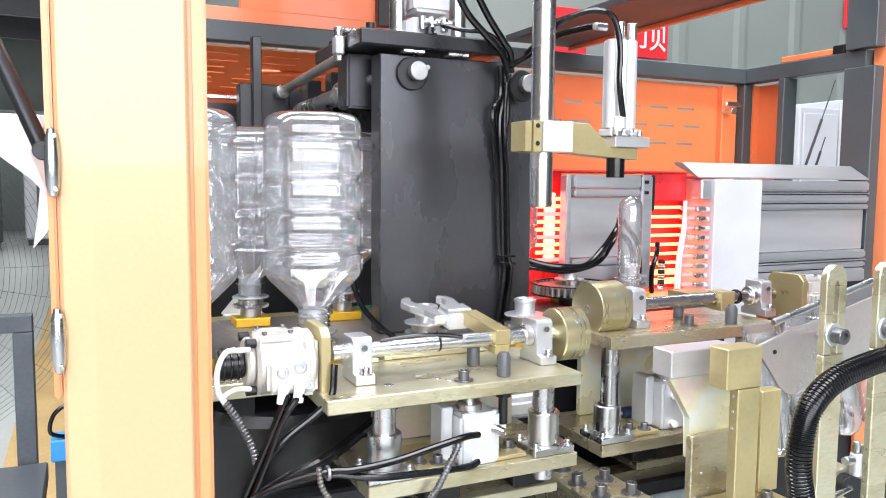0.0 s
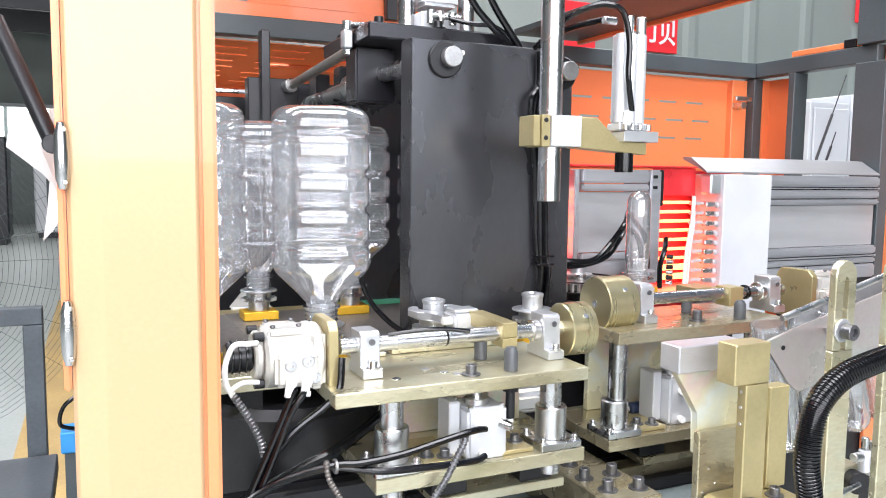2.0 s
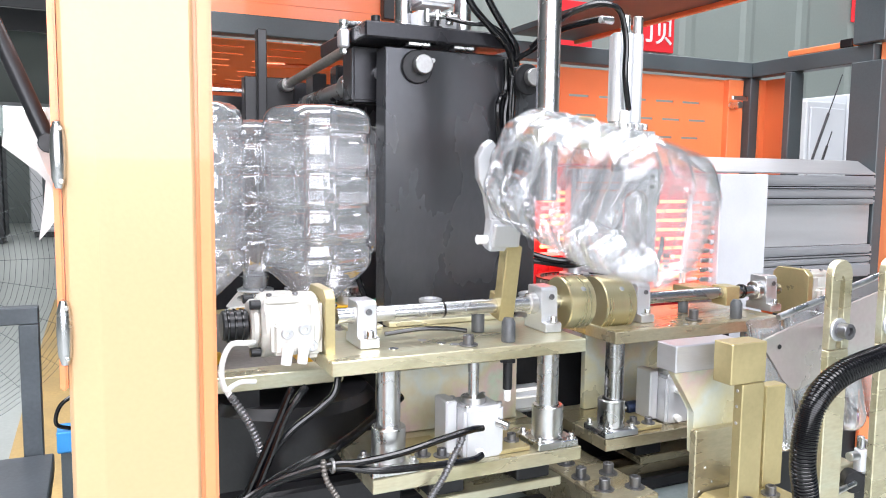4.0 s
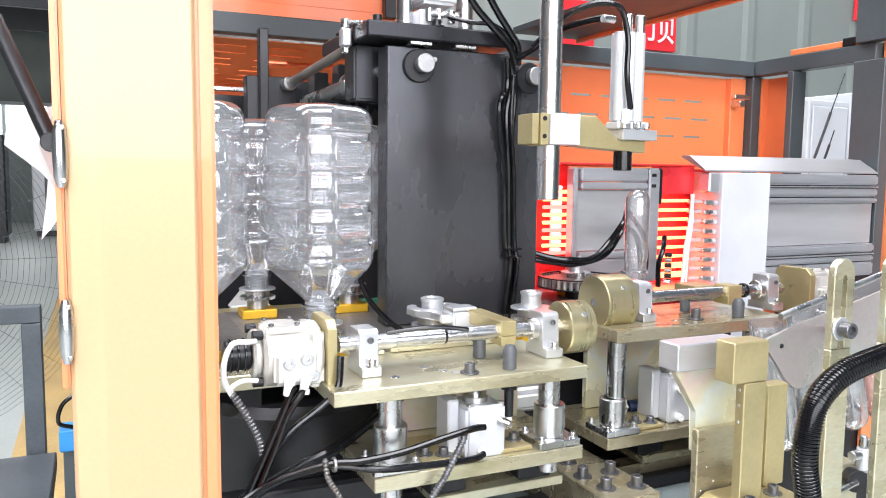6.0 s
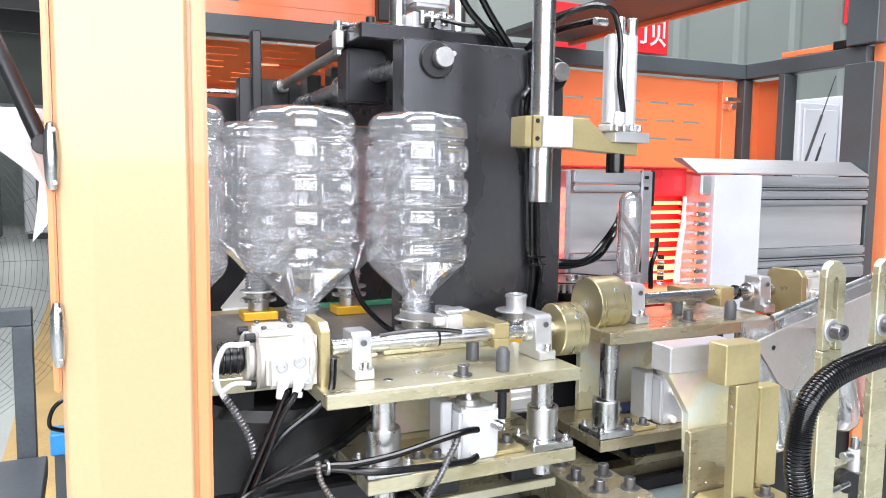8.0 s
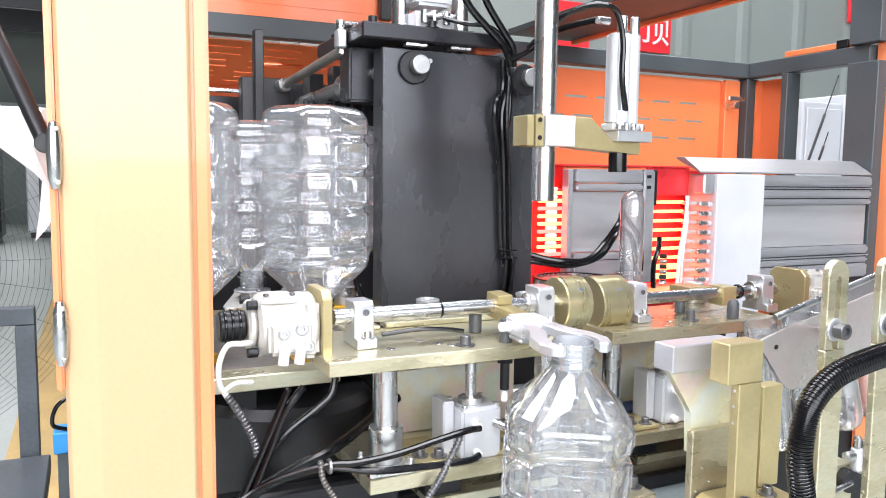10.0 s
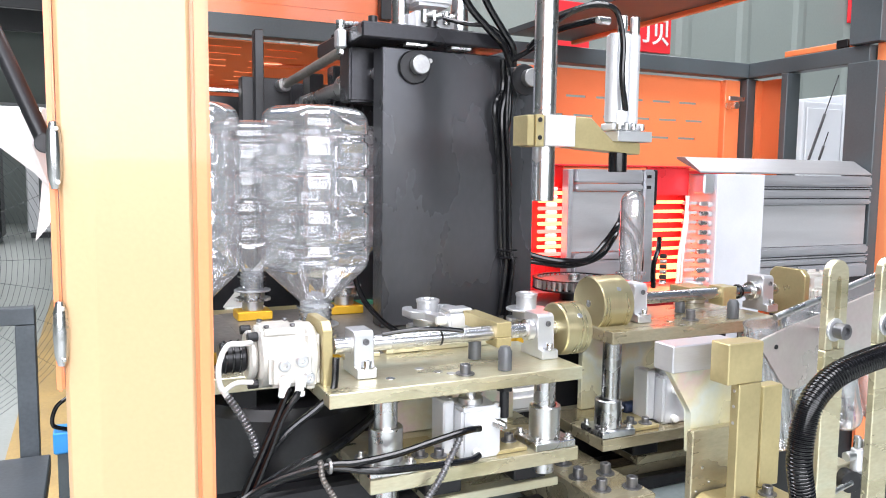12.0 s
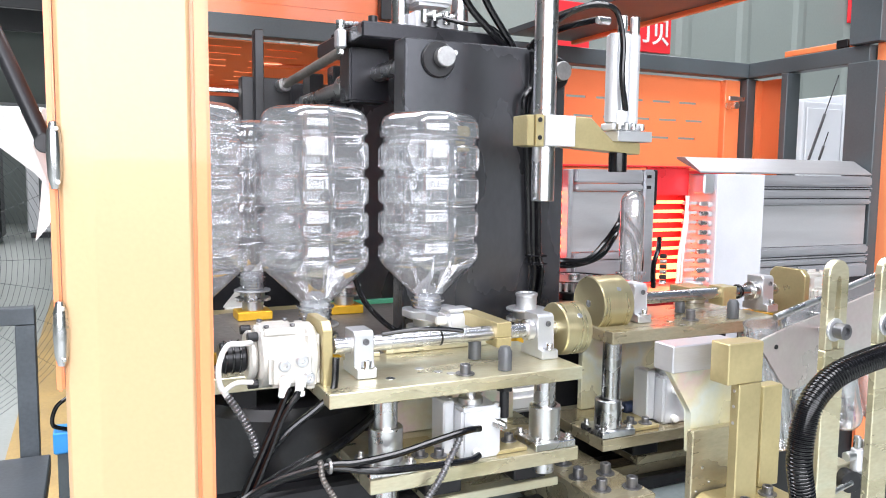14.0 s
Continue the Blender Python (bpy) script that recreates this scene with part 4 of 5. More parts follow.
# ---------- oven ----------
def oven():
    o = thing("infrared_oven", "aluminium-profile infrared preform oven with glowing lamps", "oven")
    part("hood", prism([(1.495, 1.463), (1.495, 1.467), (1.555, 1.504), (1.585, 1.506), (1.585, 1.500)], "x", 1.415, 2.065, 0.0005), M_SHEET, o, "grey sheet hood")
    part("end_panel", box(1.462, 1.628, 1.482, 1.60, 1.02, 1.461, 0.002), M_PANEL, o, "white aluminium end panel")
    part("end_profile", box(1.425, 1.460, 1.49, 1.53, 1.41, 1.461, 0.004), M_ALU, o)
    for z0, z1 in ((1.430, 1.460), (1.424, 1.427), (1.398, 1.421), (1.380, 1.395), (1.238, 1.262), (1.231, 1.235), (1.212, 1.228), (1.17, 1.209)):
        part("profile_rail", box(1.630, 2.065, 1.490, 1.53, z0, z1, 0.005, seg=2), M_RAIL, o)
    # black strips behind the rails stand in for shade inside the slots
    part("slot_shade_strip", box(1.632, 2.063, 1.512, 1.54, 1.172, 1.2625, 0.001), M_BLACKP, o, "black strip painted as shade in the profile slots")
    part("slot_shade_strip", box(1.632, 2.063, 1.512, 1.54, 1.3795, 1.458, 0.001), M_BLACKP, o, "black strip painted as shade in the profile slots")
    part("profile_web", box(1.630, 2.065, 1.508, 1.54, 1.263, 1.379, 0.001), M_WEB, o, "brushed aluminium oven side")
    door = part("lamp_door", box(1.026, 1.232, 1.512, 1.522, 1.270, 1.415, 0.001), M_WEB, o, "brushed aluminium lamp door")
    for z0, z1 in ((1.436, 1.468), (1.417, 1.434), (1.252, 1.268), (1.215, 1.250)):
        part("door_profile", box(1.036, 1.232, 1.49, 1.53, z0, z1, 0.004, seg=2), M_RAIL, door)
    part("door_profile", box(1.020, 1.034, 1.50, 1.53, 1.20, 1.468, 0.003), M_RAIL, door)
    part("door_post", box(1.234, 1.268, 1.49, 1.60, 1.19, 1.469, 0.004, seg=2), M_RAIL, o)
    part("door_post", box(1.270, 1.284, 1.50, 1.58, 1.38, 1.469, 0.003), M_BLACKP, o)
    for z in (1.452, 1.426):
        part("slot_nut", box(1.240, 1.252, 1.486, 1.4905, z - 0.004, z + 0.004, 0.001), M_BLACKP, o)
    # sheets round the lamps, their red glow painted as base colour
    part("red_top", box(0.92, 1.46, 1.53, 1.90, 1.476, 1.480, 0.001), M_REFL, o, "top sheet with the lamps' red glow in its colour")
    part("red_front", box(0.96, 1.06, 1.585, 1.589, 1.425, 1.475, 0.0005), M_REFL, o, "sheet with the lamps' red glow in its colour")
    part("red_front", box(1.286, 1.424, 1.545, 1.549, 1.405, 1.475, 0.0005), M_REFL, o, "sheet with the lamps' red glow in its colour")
    part("red_reflector", box(1.28, 1.62, 1.62, 1.63, 1.10, 1.47, 0.001), M_REFL, o, "reflector with the lamps' red glow in its colour")
    part("red_reflector", box(0.90, 1.10, 1.62, 1.63, 1.10, 1.47, 0.001), M_REFL, o, "reflector with the lamps' red glow in its colour")
    for k in range(9):
        z = 1.262 + 0.0185 * k
        part("lamp_tube", cyl((0.975, 1.56, z), (1.056, 1.56, z), 0.0045, 12), M_LAMP if k % 3 else M_LAMPR, o, "glowing infrared tube", True)
        cap = part("lamp_cap", cyl((0.985, 1.54, z + 0.010), (1.013, 1.54, z + 0.010), 0.0052, 12), M_LAMPW, o, "white-hot lamp end", True)
        part("cap_pin", cyl((1.0135, 1.54, z + 0.010), (1.028, 1.54, z + 0.010), 0.002, 8), M_REFL, cap)
    for k in range(9):
        z = 1.190 + 0.0245 * k
        part("lamp_tube", cyl((1.288, 1.58, z), (1.44, 1.58, z), 0.0042 + (0.004 if k < 2 else 0), 12), M_LAMP, o, "glowing infrared tube", True)
        s = part("lamp_socket", box(1.418, 1.448, 1.495, 1.53, z - 0.0085, z + 0.0045, 0.003), M_STEEL, o, "bright steel lamp socket")
        part("socket_clip", box(1.380, 1.416, 1.50, 1.52, z - 0.004, z + 0.004, 0.002), M_ALUW, s)
        part("socket_nut", cyl((1.4485, 1.50, z - 0.004), (1.459, 1.50, z - 0.004), 0.0075, 12), M_ALUW, s, smooth=True)
    part("wire_loom", tube([(1.372, 1.49, 1.405), (1.365, 1.488, 1.34), (1.350, 1.486, 1.26), (1.345, 1.486, 1.17)], 0.0045, 8), M_WHITEP, o, "white silicone wire loom", True)
    part("wire_loom", tube([(1.372, 1.494, 1.405), (1.374, 1.490, 1.34), (1.362, 1.488, 1.26), (1.358, 1.488, 1.17)], 0.003, 8), M_WHITEP, o, "white silicone wire loom", True)
    part("sill", box(0.90, 1.46, 1.46, 1.62, 1.150, 1.166, 0.002), M_ALU, o)
    for k in range(6):
        part("cable_gland", cyl((1.29, 1.49, 1.19 + 0.013 * k), (1.302, 1.478, 1.19 + 0.013 * k), 0.006, 10), M_BLACKP if k % 2 else M_STEEL, o, smooth=True)
    return o


def drive_sprocket():
    g = thing("chain_sprocket", "black roller chain running on a steel sprocket", "sprocket")
    cx, cy = 0.975, 1.405
    part("wheel", cyl((cx, cy, 1.208), (cx, cy, 1.222), 0.078, 56), M_DARK, g, smooth=True)
    part("hub", cyl((cx, cy, 1.172), (cx, cy, 1.2078), 0.03, 28), M_BLACKP, g, smooth=True)
    part("hub_cap", cyl((cx, cy, 1.2222), (cx, cy, 1.235), 0.014, 20), M_STEEL, g, smooth=True)
    rm, pm = None, None
    for k in range(40):
        a = 2 * math.pi * k / 40
        at = Matrix.Translation((cx + 0.086 * math.cos(a), cy + 0.086 * math.sin(a), 0)) @ Matrix.Rotation(a + math.pi / 2 + 0.0785, 4, "Z")
        if rm is None:
            ro = part("roller", cyl((0, 0, 1.206), (0, 0, 1.225), 0.0040, 8, 0.0004), M_STEEL, g, smooth=True)
            rm = ro.data
        else:
            ro = new("roller", rm)
            ro.parent = g
        ro.matrix_basis = at
        for z in (1.203, 1.2255):
            if pm is None:
                pl = part("chain_plate", box(-0.0085, 0.0085, -0.005, 0.005, 0, 0.0025, 0.0006), M_BLACKP, g)
                pm = pl.data
            else:
                pl = new("chain_plate", pm)
                pl.parent = g
            pl.matrix_basis = Matrix.Translation((0, 0, z)) @ at
    return g


# ---------- stretch rod and press ----------
def press_column():
    c = thing("press_column", "bright steel column with gold clamp bracket", "press column")
    part("column", cyl((0.632, 1.0, 1.412), (0.632, 1.0, 2.4), 0.0175, 36, 0.001), M_CHROME, c, smooth=True)
    part("clamp_rear", box(0.589, 0.6005, 0.977, 1.02, 1.495, 1.540, 0.001), M_GOLD, c)
    mid = part("clamp_middle", box(0.6015, 0.6155, 0.973, 1.022, 1.494, 1.541, 0.001), M_GOLD, c, "gold anodised clamp")
    part("clamp_front", box(0.6165, 0.669, 0.970, 1.022, 1.495, 1.541, 0.001), M_ALUW, c, "bright aluminium clamp")
    # black discs drawn in place of the clamp's two dark holes
    for z in (1.507, 1.533):
        part("clamp_screw", cyl((0.6075, 0.973, z), (0.6075, 0.971, z), 0.0036, 12), M_BLACKP, mid, smooth=True)
    part("bracket", prism([(0.670, 1.494), (0.80, 1.486), (0.80, 1.505), (0.745, 1.505), (0.705, 1.540), (0.670, 1.541)], "y", 0.980, 1.015, 0.001), M_GOLD, c, "gold anodised bracket arm")
    part("pad_plate", box(0.748, 0.815, 0.970, 1.018, 1.5055, 1.522, 0.001), M_ALU, c)
    part("spigot", cyl((0.768, 0.995, 1.458), (0.768, 0.995, 1.49), 0.0145, 24), M_RUBBER, c, "dark rubber spigot", True)
    return c


def press_cylinder():
    c = thing("press_cylinder", "white ribbed pneumatic cylinder on the press bracket", "pneumatic cylinder")
    x, y = 0.769, 1.0
    t = None
    for sx in (-0.017, 0.0, 0.017):
        t = cyl((x + sx, y - 0.012, 1.535), (x + sx, y - 0.012, 1.672), 0.0105, 20, 0.001, None, t)
    part("barrel", t, M_ALUW, c, smooth=True)
    part("barrel_back", box(x - 0.024, x + 0.026, y - 0.008, y + 0.006, 1.535, 1.672, 0.003), M_ALUW, c)
    for sx in (-0.004, 0.02):
        part("tie_rod", cyl((x + sx, y - 0.01, 1.6725), (x + sx, y - 0.01, 1.70), 0.008, 16), M_STEEL, c, smooth=True)
    part("end_block", box(x - 0.026, x + 0.03, y - 0.024, y + 0.010, 1.5225, 1.5345, 0.002), M_ALUW, c)
    for sx in (-0.020, -0.006, 0.008, 0.024):
        part("end_screw", cyl((x + sx, y - 0.03, 1.523), (x + sx, y - 0.03, 1.533), 0.0045, 12), M_STEEL, c, smooth=True)
    part("elbow", cyl((x - 0.018, y - 0.03, 1.53), (x - 0.016, y - 0.03, 1.552), 0.006, 14), M_WHITEP, c, smooth=True)
    part("top_fitting", cyl((x - 0.045, y, 1.692), (x - 0.022, y, 1.692), 0.006, 12), M_STEEL, c, smooth=True)
    return c


machine_bed()
turntable()
PLATEN = mould_platen()
mould_frame()
clamp_cylinder()
carriage_base(0, 0, 0, 0.287, M_ZINC, 0.087)
carriage_base(0.395, 0.09, -0.037, 0.30, M_BRONZE, 0.139)
CARRIAGE, GRIPPER = left_carriage()
right_carriage()
lift_cylinder(0.428, 0.834, 1.1005, 1.166, "white aluminium lift cylinder under the take-out carriage")
lift_cylinder(0.83, 0.935, 1.0636, 1.14, "white aluminium lift cylinder under the loading carriage")
oven()
drive_sprocket()
press_column()
press_cylinder()

_m0 = mandrel()
MANDRELS = [_m0] + [copy_thing(_m0, Matrix.Identity(4)) for _ in range(11)]
_b0 = bottle()
BOTTLES = [_b0] + [copy_thing(_b0, Matrix.Identity(4)) for _ in range(7)]


def preform_seat():
    s = thing("preform_spindle", "bright steel spindle under the waiting preform", "spindle")
    part("spindle", cyl((0.934, 1.16, 1.179), (0.934, 1.16, 1.246), 0.018, 28), M_STEEL, s, smooth=True)
    part("flange", cyl((0.934, 1.16, 1.236), (0.934, 1.16, 1.2415), 0.034, 32), M_STEEL, s, smooth=True)


preform_seat()
preform(pose(0.934, 1.16, 1.268), "clear plastic preform standing neck down on the chain", "preforms on the chain")


# ---------- preform chute at the front ----------
def chute():
    c = thing("preform_chute", "zinc-plated preform chute bracket with slotted adjuster bars", "preform chute")
    part("top_block", box(0.535, 0.625, 0.592, 0.622, 1.2505, 1.279, 0.0012), M_RAIL, c, "milled aluminium block")
    part("web_plate", prism([(0.541, 1.2495), (0.572, 1.203), (0.572, 1.158), (0.66, 1.158), (0.66, 1.2495)], "y", 0.602, 0.612, 0.001), M_ZINCG, c, "iridescent zinc-plated web")
    low = part("lower_plate", box(0.566, 0.640, 0.592, 0.6015, 0.95, 1.186, 0.001), M_BRONZE, c)
    for x, z in ((0.573, 1.12), (0.580, 1.145), (0.590, 1.128), (0.576, 1.098)):
        part("tapped_hole", cyl((x, 0.592, z), (x, 0.5905, z), 0.0016, 10), M_STEEL, low)
    part("clamp_block", box(0.566, 0.6125, 0.548, 0.573, 1.246, 1.2875, 0.001), M_GOLD, c, "gold anodised clamp block")
    part("upright", box(0.582, 0.6120, 0.548, 0.560, 1.1215, 1.2455, 0.001), M_GOLD, c)
    for z in (1.238, 1.222, 1.205):
        part("grub_screw", cyl((0.5815, 0.554, z), (0.5808, 0.554, z), 0.0018, 8), M_STEEL, c)
    base = part("foot_block", prism([(0.566, 0.95), (0.66, 0.95), (0.66, 1.121), (0.576, 1.121), (0.566, 1.115)], "y", 0.534, 0.588, 0.001), M_GOLD, c)
    part("foot_screw", bolt_bm(0.590, 0.541, 1.121, 0.0055, 0.009), M_BOLT, base, smooth=True)
    part("foot_screw", bolt_bm(0.636, 0.555, 1.121, 0.0055, 0.009), M_BOLT, base, smooth=True)
    part("pedestal", box(0.585, 0.65, 0.536, 0.586, 0.0, 0.9495, 0.002), M_FRAME, c)
    part("rear_upright", box(0.640, 0.668, 0.570, 0.586, 1.1215, 1.232, 0.001), M_GOLD, c)
    part("stay_rod", cyl((0.7115, 0.557, 1.290), (0.824, 0.6515, 1.264), 0.004, 12), M_STEEL, c, smooth=True)
    curve = [(0.716, 1.256), (0.767, 1.270), (0.860, 1.290), (0.942, 1.310), (1.095, 1.341), (1.107, 1.245), (0.951, 1.222), (0.817, 1.201), (0.786, 1.190), (0.772, 1.194), (0.758, 1.205), (0.742, 1.226), (0.727, 1.244), (0.720, 1.251)]
    side = part("side_cheek", prism(curve, "y", 0.652, 0.656, 0.0008), M_CHEEK, c, "iridescent plated chute cheek")
    part("rivet", cyl((0.748, 0.652, 1.248), (0.748, 0.6505, 1.248), 0.003, 12), M_BLACKP, side)
    for x0, ztop, zlow in ((0.700, 1.366, 0.95), (0.783, 1.366, 0.95)):
        w = 0.031
        cx = x0 + w / 2
        arc = [(cx + w / 2 * math.cos(a), ztop - w / 2 + w / 2 * math.sin(a)) for a in [math.pi * k / 8 for k in range(9)]]
        bar = part("slotted_bar", prism([(x0, 1.27), (x0 + 0.011, 1.27), (x0 + 0.011, 1.345), (x0 + 0.014, 1.350), (x0 + 0.017, 1.350), (x0 + 0.020, 1.345), (x0 + 0.020, 1.27), (x0 + w, 1.27)] + arc, "y", 0.547, 0.556, 0.001), M_ZINC, c, "zinc-plated slotted bar")
        part("bar_shank", box(x0, x0 + w, 0.547, 0.556, zlow, 1.2695, 0.001), M_ZINC, bar)
        part("washer", cyl((cx - 0.004, 0.547, 1.292), (cx - 0.004, 0.544, 1.292), 0.0125, 24), M_ALU, bar, smooth=True)
        part("clamp_bolt", bolt_bm(cx - 0.004, 0.544, 1.292, 0.0085, 0.012, False, None, (0, -1, 0)), M_BOLT, bar, smooth=True)
    part("guide_rod", cyl((0.754, 0.6605, 1.282), (1.10, 0.6605, 1.366), 0.0044, 14), M_STEEL, c, "steel guide rod", True)
    part("rear_cheek", prism([(x + 0.09, z + 0.004) for x, z in curve[1:-4]], "y", 0.726, 0.730, 0.0008), M_SHEET, c, "brushed steel chute cheek")
    for x, z in ((0.89, 1.268), (1.06, 1.322)):
        part("spacer_pin", cyl((x, 0.657, z), (x, 0.7255, z), 0.004, 12), M_STEEL, c, smooth=True)
    part("lower_bracket", box(0.80, 0.868, 0.628, 0.655, 1.04, 1.094, 0.001), M_ZINC, c)
    part("pivot_boss", cyl((0.850, 0.6275, 1.077), (0.846, 0.613, 1.077), 0.014, 24), M_BLACKP, c, smooth=True)
    part("pivot_pin", cyl((0.806, 0.608, 1.073), (0.846, 0.613, 1.077), 0.0036, 14), M_STEEL, c, smooth=True)
    return c


def fittings_cluster():
    v = thing("speed_control_fitting", "chrome speed-control fitting with white push-in collar", "air fitting", "air fittings")
    x, y, z = 0.862, 0.62, 1.108
    part("body", cyl((x, y, z - 0.02), (x, y, z + 0.008), 0.007, 18), M_ALUW, v, smooth=True)
    part("knob", cyl((x, y, z + 0.0085), (x, y, z + 0.024), 0.0045, 14), M_STEEL, v, smooth=True)
    part("elbow", cyl((x - 0.02, y, z), (x - 0.006, y, z), 0.006, 14), M_STEEL, v, smooth=True)
    w = copy_thing(v, pose(0.028, 0.01, -0.012))
    w["label"] = "chrome speed-control fitting beside the guide plate"
    k = thing("speed_control_valve", "white push-in valve with a violet adjusting knob", "air valve", "air fittings")
    part("body", cyl((0.946, 0.62, 1.071), (0.946, 0.62, 1.094), 0.007, 18), M_WHITEP, k, smooth=True)
    part("knob", lathe([(0, 0), (0.006, 0), (0.0072, 0.003), (0.0072, 0.011), (0.005, 0.013), (0, 0.013)], 10, (0.946, 0.62, 1.095)), M_PURPLE, k, "violet adjusting knob")
    part("hose", tube([(0.903, 0.62, 1.114), (0.923, 0.621, 1.115), (0.953, 0.623, 1.119)], 0.0042), M_RUBBER, k, "black air hose", True)
    d = thing("flow_regulator", "dark blue capped flow regulator on the loading carriage", "air valve", "air fittings")
    part("cap", cyl((0.779, 0.975, 1.076), (0.801, 0.975, 1.076), 0.010, 20, 0.002), M_NAVY, d, smooth=True)
    part("stem", cyl((0.769, 0.975, 1.076), (0.778, 0.975, 1.076), 0.006, 16), M_STEEL, d, smooth=True)


def hose(name, label, pts, r, material=None, ribs=0.0, pitch=0.006, group="hoses"):
    h = tagged(part(name, tube(pts, r, 14 if ribs else 10, 10, None, ribs, pitch), material or M_RUBBER, None, "", True), label, "hose", group)
    return h


chute()
fittings_cluster()
for _k in range(5):
    preform(pose(0.768 + 0.063 * _k, 0.691, 1.249 + 0.0052 * _k, 180, -15 - 0.4 * _k, 0), "clear plastic preform hanging in the chute", "preforms in the chute")

_c = thing("corrugated_conduit", "thick black corrugated conduit looping beside the chute", "hose", "hoses")
part("conduit", tube([(0.80, 0.48, 1.288), (0.727, 0.48, 1.283), (0.678, 0.48, 1.278), (0.631, 0.48, 1.267), (0.603, 0.48, 1.248), (0.592, 0.48, 1.223), (0.589, 0.48, 1.189), (0.596, 0.48, 1.154), (0.605, 0.48, 1.10), (0.615, 0.49, 1.02)], 0.0118, 18, 10, None, 0.11, 0.0034), M_RUBBER, _c, "", True)
part("end_gland", cyl((0.617, 0.491, 1.0), (0.615, 0.49, 1.025), 0.0145, 20), M_BLACKP, _c, "black plastic gland", True)
hose("sensor_cable", "thin white sensor cable on the rotary actuator", [(0.158, 0.845, 1.262), (0.147, 0.83, 1.265), (0.131, 0.83, 1.264), (0.122, 0.83, 1.245), (0.122, 0.83, 1.223), (0.129, 0.83, 1.21)], 0.0032, M_WHITEP)
hose("sensor_cable", "thin white sensor cable on the rotary actuator", [(0.158, 0.835, 1.220), (0.140, 0.83, 1.222), (0.127, 0.828, 1.215), (0.129, 0.83, 1.208)], 0.0028, M_WHITEP)
hose("spiral_conduit", "grey spiral-wrapped cable below the actuator", [(0.129, 0.83, 1.21), (0.146, 0.83, 1.182), (0.158, 0.83, 1.155), (0.162, 0.83, 1.136)], 0.0045, M_BOLT, 0.25, 0.0045)
hose("air_hose", "glossy black air hose below the actuator", [(0.195, 0.822, 1.212), (0.192, 0.82, 1.207), (0.181, 0.82, 1.181), (0.165, 0.82, 1.145), (0.143, 0.82, 1.096), (0.13, 0.82, 1.06), (0.12, 0.84, 0.97)], 0.0042)
hose("air_hose", "glossy black air hose below the actuator", [(0.212, 0.822, 1.212), (0.203, 0.82, 1.203), (0.187, 0.82, 1.18), (0.173, 0.82, 1.144), (0.152, 0.82, 1.094), (0.142, 0.82, 1.06), (0.13, 0.84, 0.97)], 0.0042)
hose("air_hose", "glossy black air hose crossing below the flange", [(0.252, 0.83, 1.24), (0.247, 0.826, 1.203), (0.229, 0.826, 1.185), (0.196, 0.83, 1.16), (0.170, 0.832, 1.131), (0.151, 0.832, 1.098), (0.138, 0.835, 1.06), (0.125, 0.85, 0.97)], 0.0042)
hose("air_hose", "glossy black air hose to the lift cylinder", [(0.423, 0.798, 1.144), (0.404, 0.792, 1.146), (0.362, 0.79, 1.140), (0.312, 0.79, 1.131), (0.264, 0.792, 1.127), (0.238, 0.80, 1.126), (0.20, 0.81, 1.118), (0.16, 0.815, 1.105), (0.12, 0.82, 1.08)], 0.0042)
hose("air_hose", "glossy black air hose to the lift cylinder", [(0.423, 0.798, 1.1105), (0.404, 0.792, 1.1085), (0.341, 0.79, 1.111), (0.285, 0.79, 1.115), (0.238, 0.802, 1.122), (0.20, 0.82, 1.112), (0.15, 0.83, 1.095), (0.11, 0.84, 1.07)], 0.0042)
_h = hose("air_hose", "black air hose bundle tied behind the carriage", [(0.36, 0.91, 1.16), (0.293, 0.88, 1.132), (0.251, 0.86, 1.119), (0.209, 0.86, 1.104), (0.163, 0.86, 1.081), (0.12, 0.87, 1.04)], 0.0065)
hose("air_hose", "black air hose behind the carriage", [(0.36, 0.93, 1.15), (0.293, 0.90, 1.120), (0.251, 0.88, 1.107), (0.209, 0.88, 1.09), (0.163, 0.88, 1.07), (0.12, 0.88, 1.03)], 0.0065)
part("cable_tie", cyl((0.232, 0.797, 1.126), (0.236, 0.797, 1.126), 0.0085, 16, bore=0.0072), M_DULL, _h, "white cable tie", True)
hose("spiral_conduit", "grey spiral-wrapped cable in front of the lift cylinder", [(0.396, 0.80, 1.142), (0.391, 0.79, 1.136), (0.378, 0.788, 1.115), (0.364, 0.786, 1.093), (0.346, 0.788, 1.064), (0.335, 0.79, 1.02)], 0.0045, M_BOLT, 0.25, 0.0045)
hose("spiral_conduit", "grey spiral-wrapped cable hanging from the hose bundle", [(0.225, 0.802, 1.132), (0.228, 0.80, 1.11), (0.243, 0.80, 1.081), (0.26, 0.80, 1.03)], 0.0036, M_DARK, 0.25, 0.0045)
hose("air_hose", "black air hose arching over the clamp cap", [(0.569, 1.20, 1.80), (0.60, 1.20, 1.742), (0.640, 1.20, 1.704), (0.672, 1.20, 1.675), (0.692, 1.21, 1.645)], 0.0062)
hose("air_hose", "black air hose arching over the clamp cap", [(0.605, 1.20, 1.80), (0.640, 1.20, 1.742), (0.672, 1.20, 1.70), (0.690, 1.20, 1.675), (0.697, 1.21, 1.645)], 0.0062)
hose("air_hose", "thin black air hose from the clamp cylinder", [(0.570, 1.235, 1.722), (0.60, 1.21, 1.711), (0.640, 1.20, 1.708), (0.668, 1.20, 1.690), (0.690, 1.205, 1.65)], 0.0038)
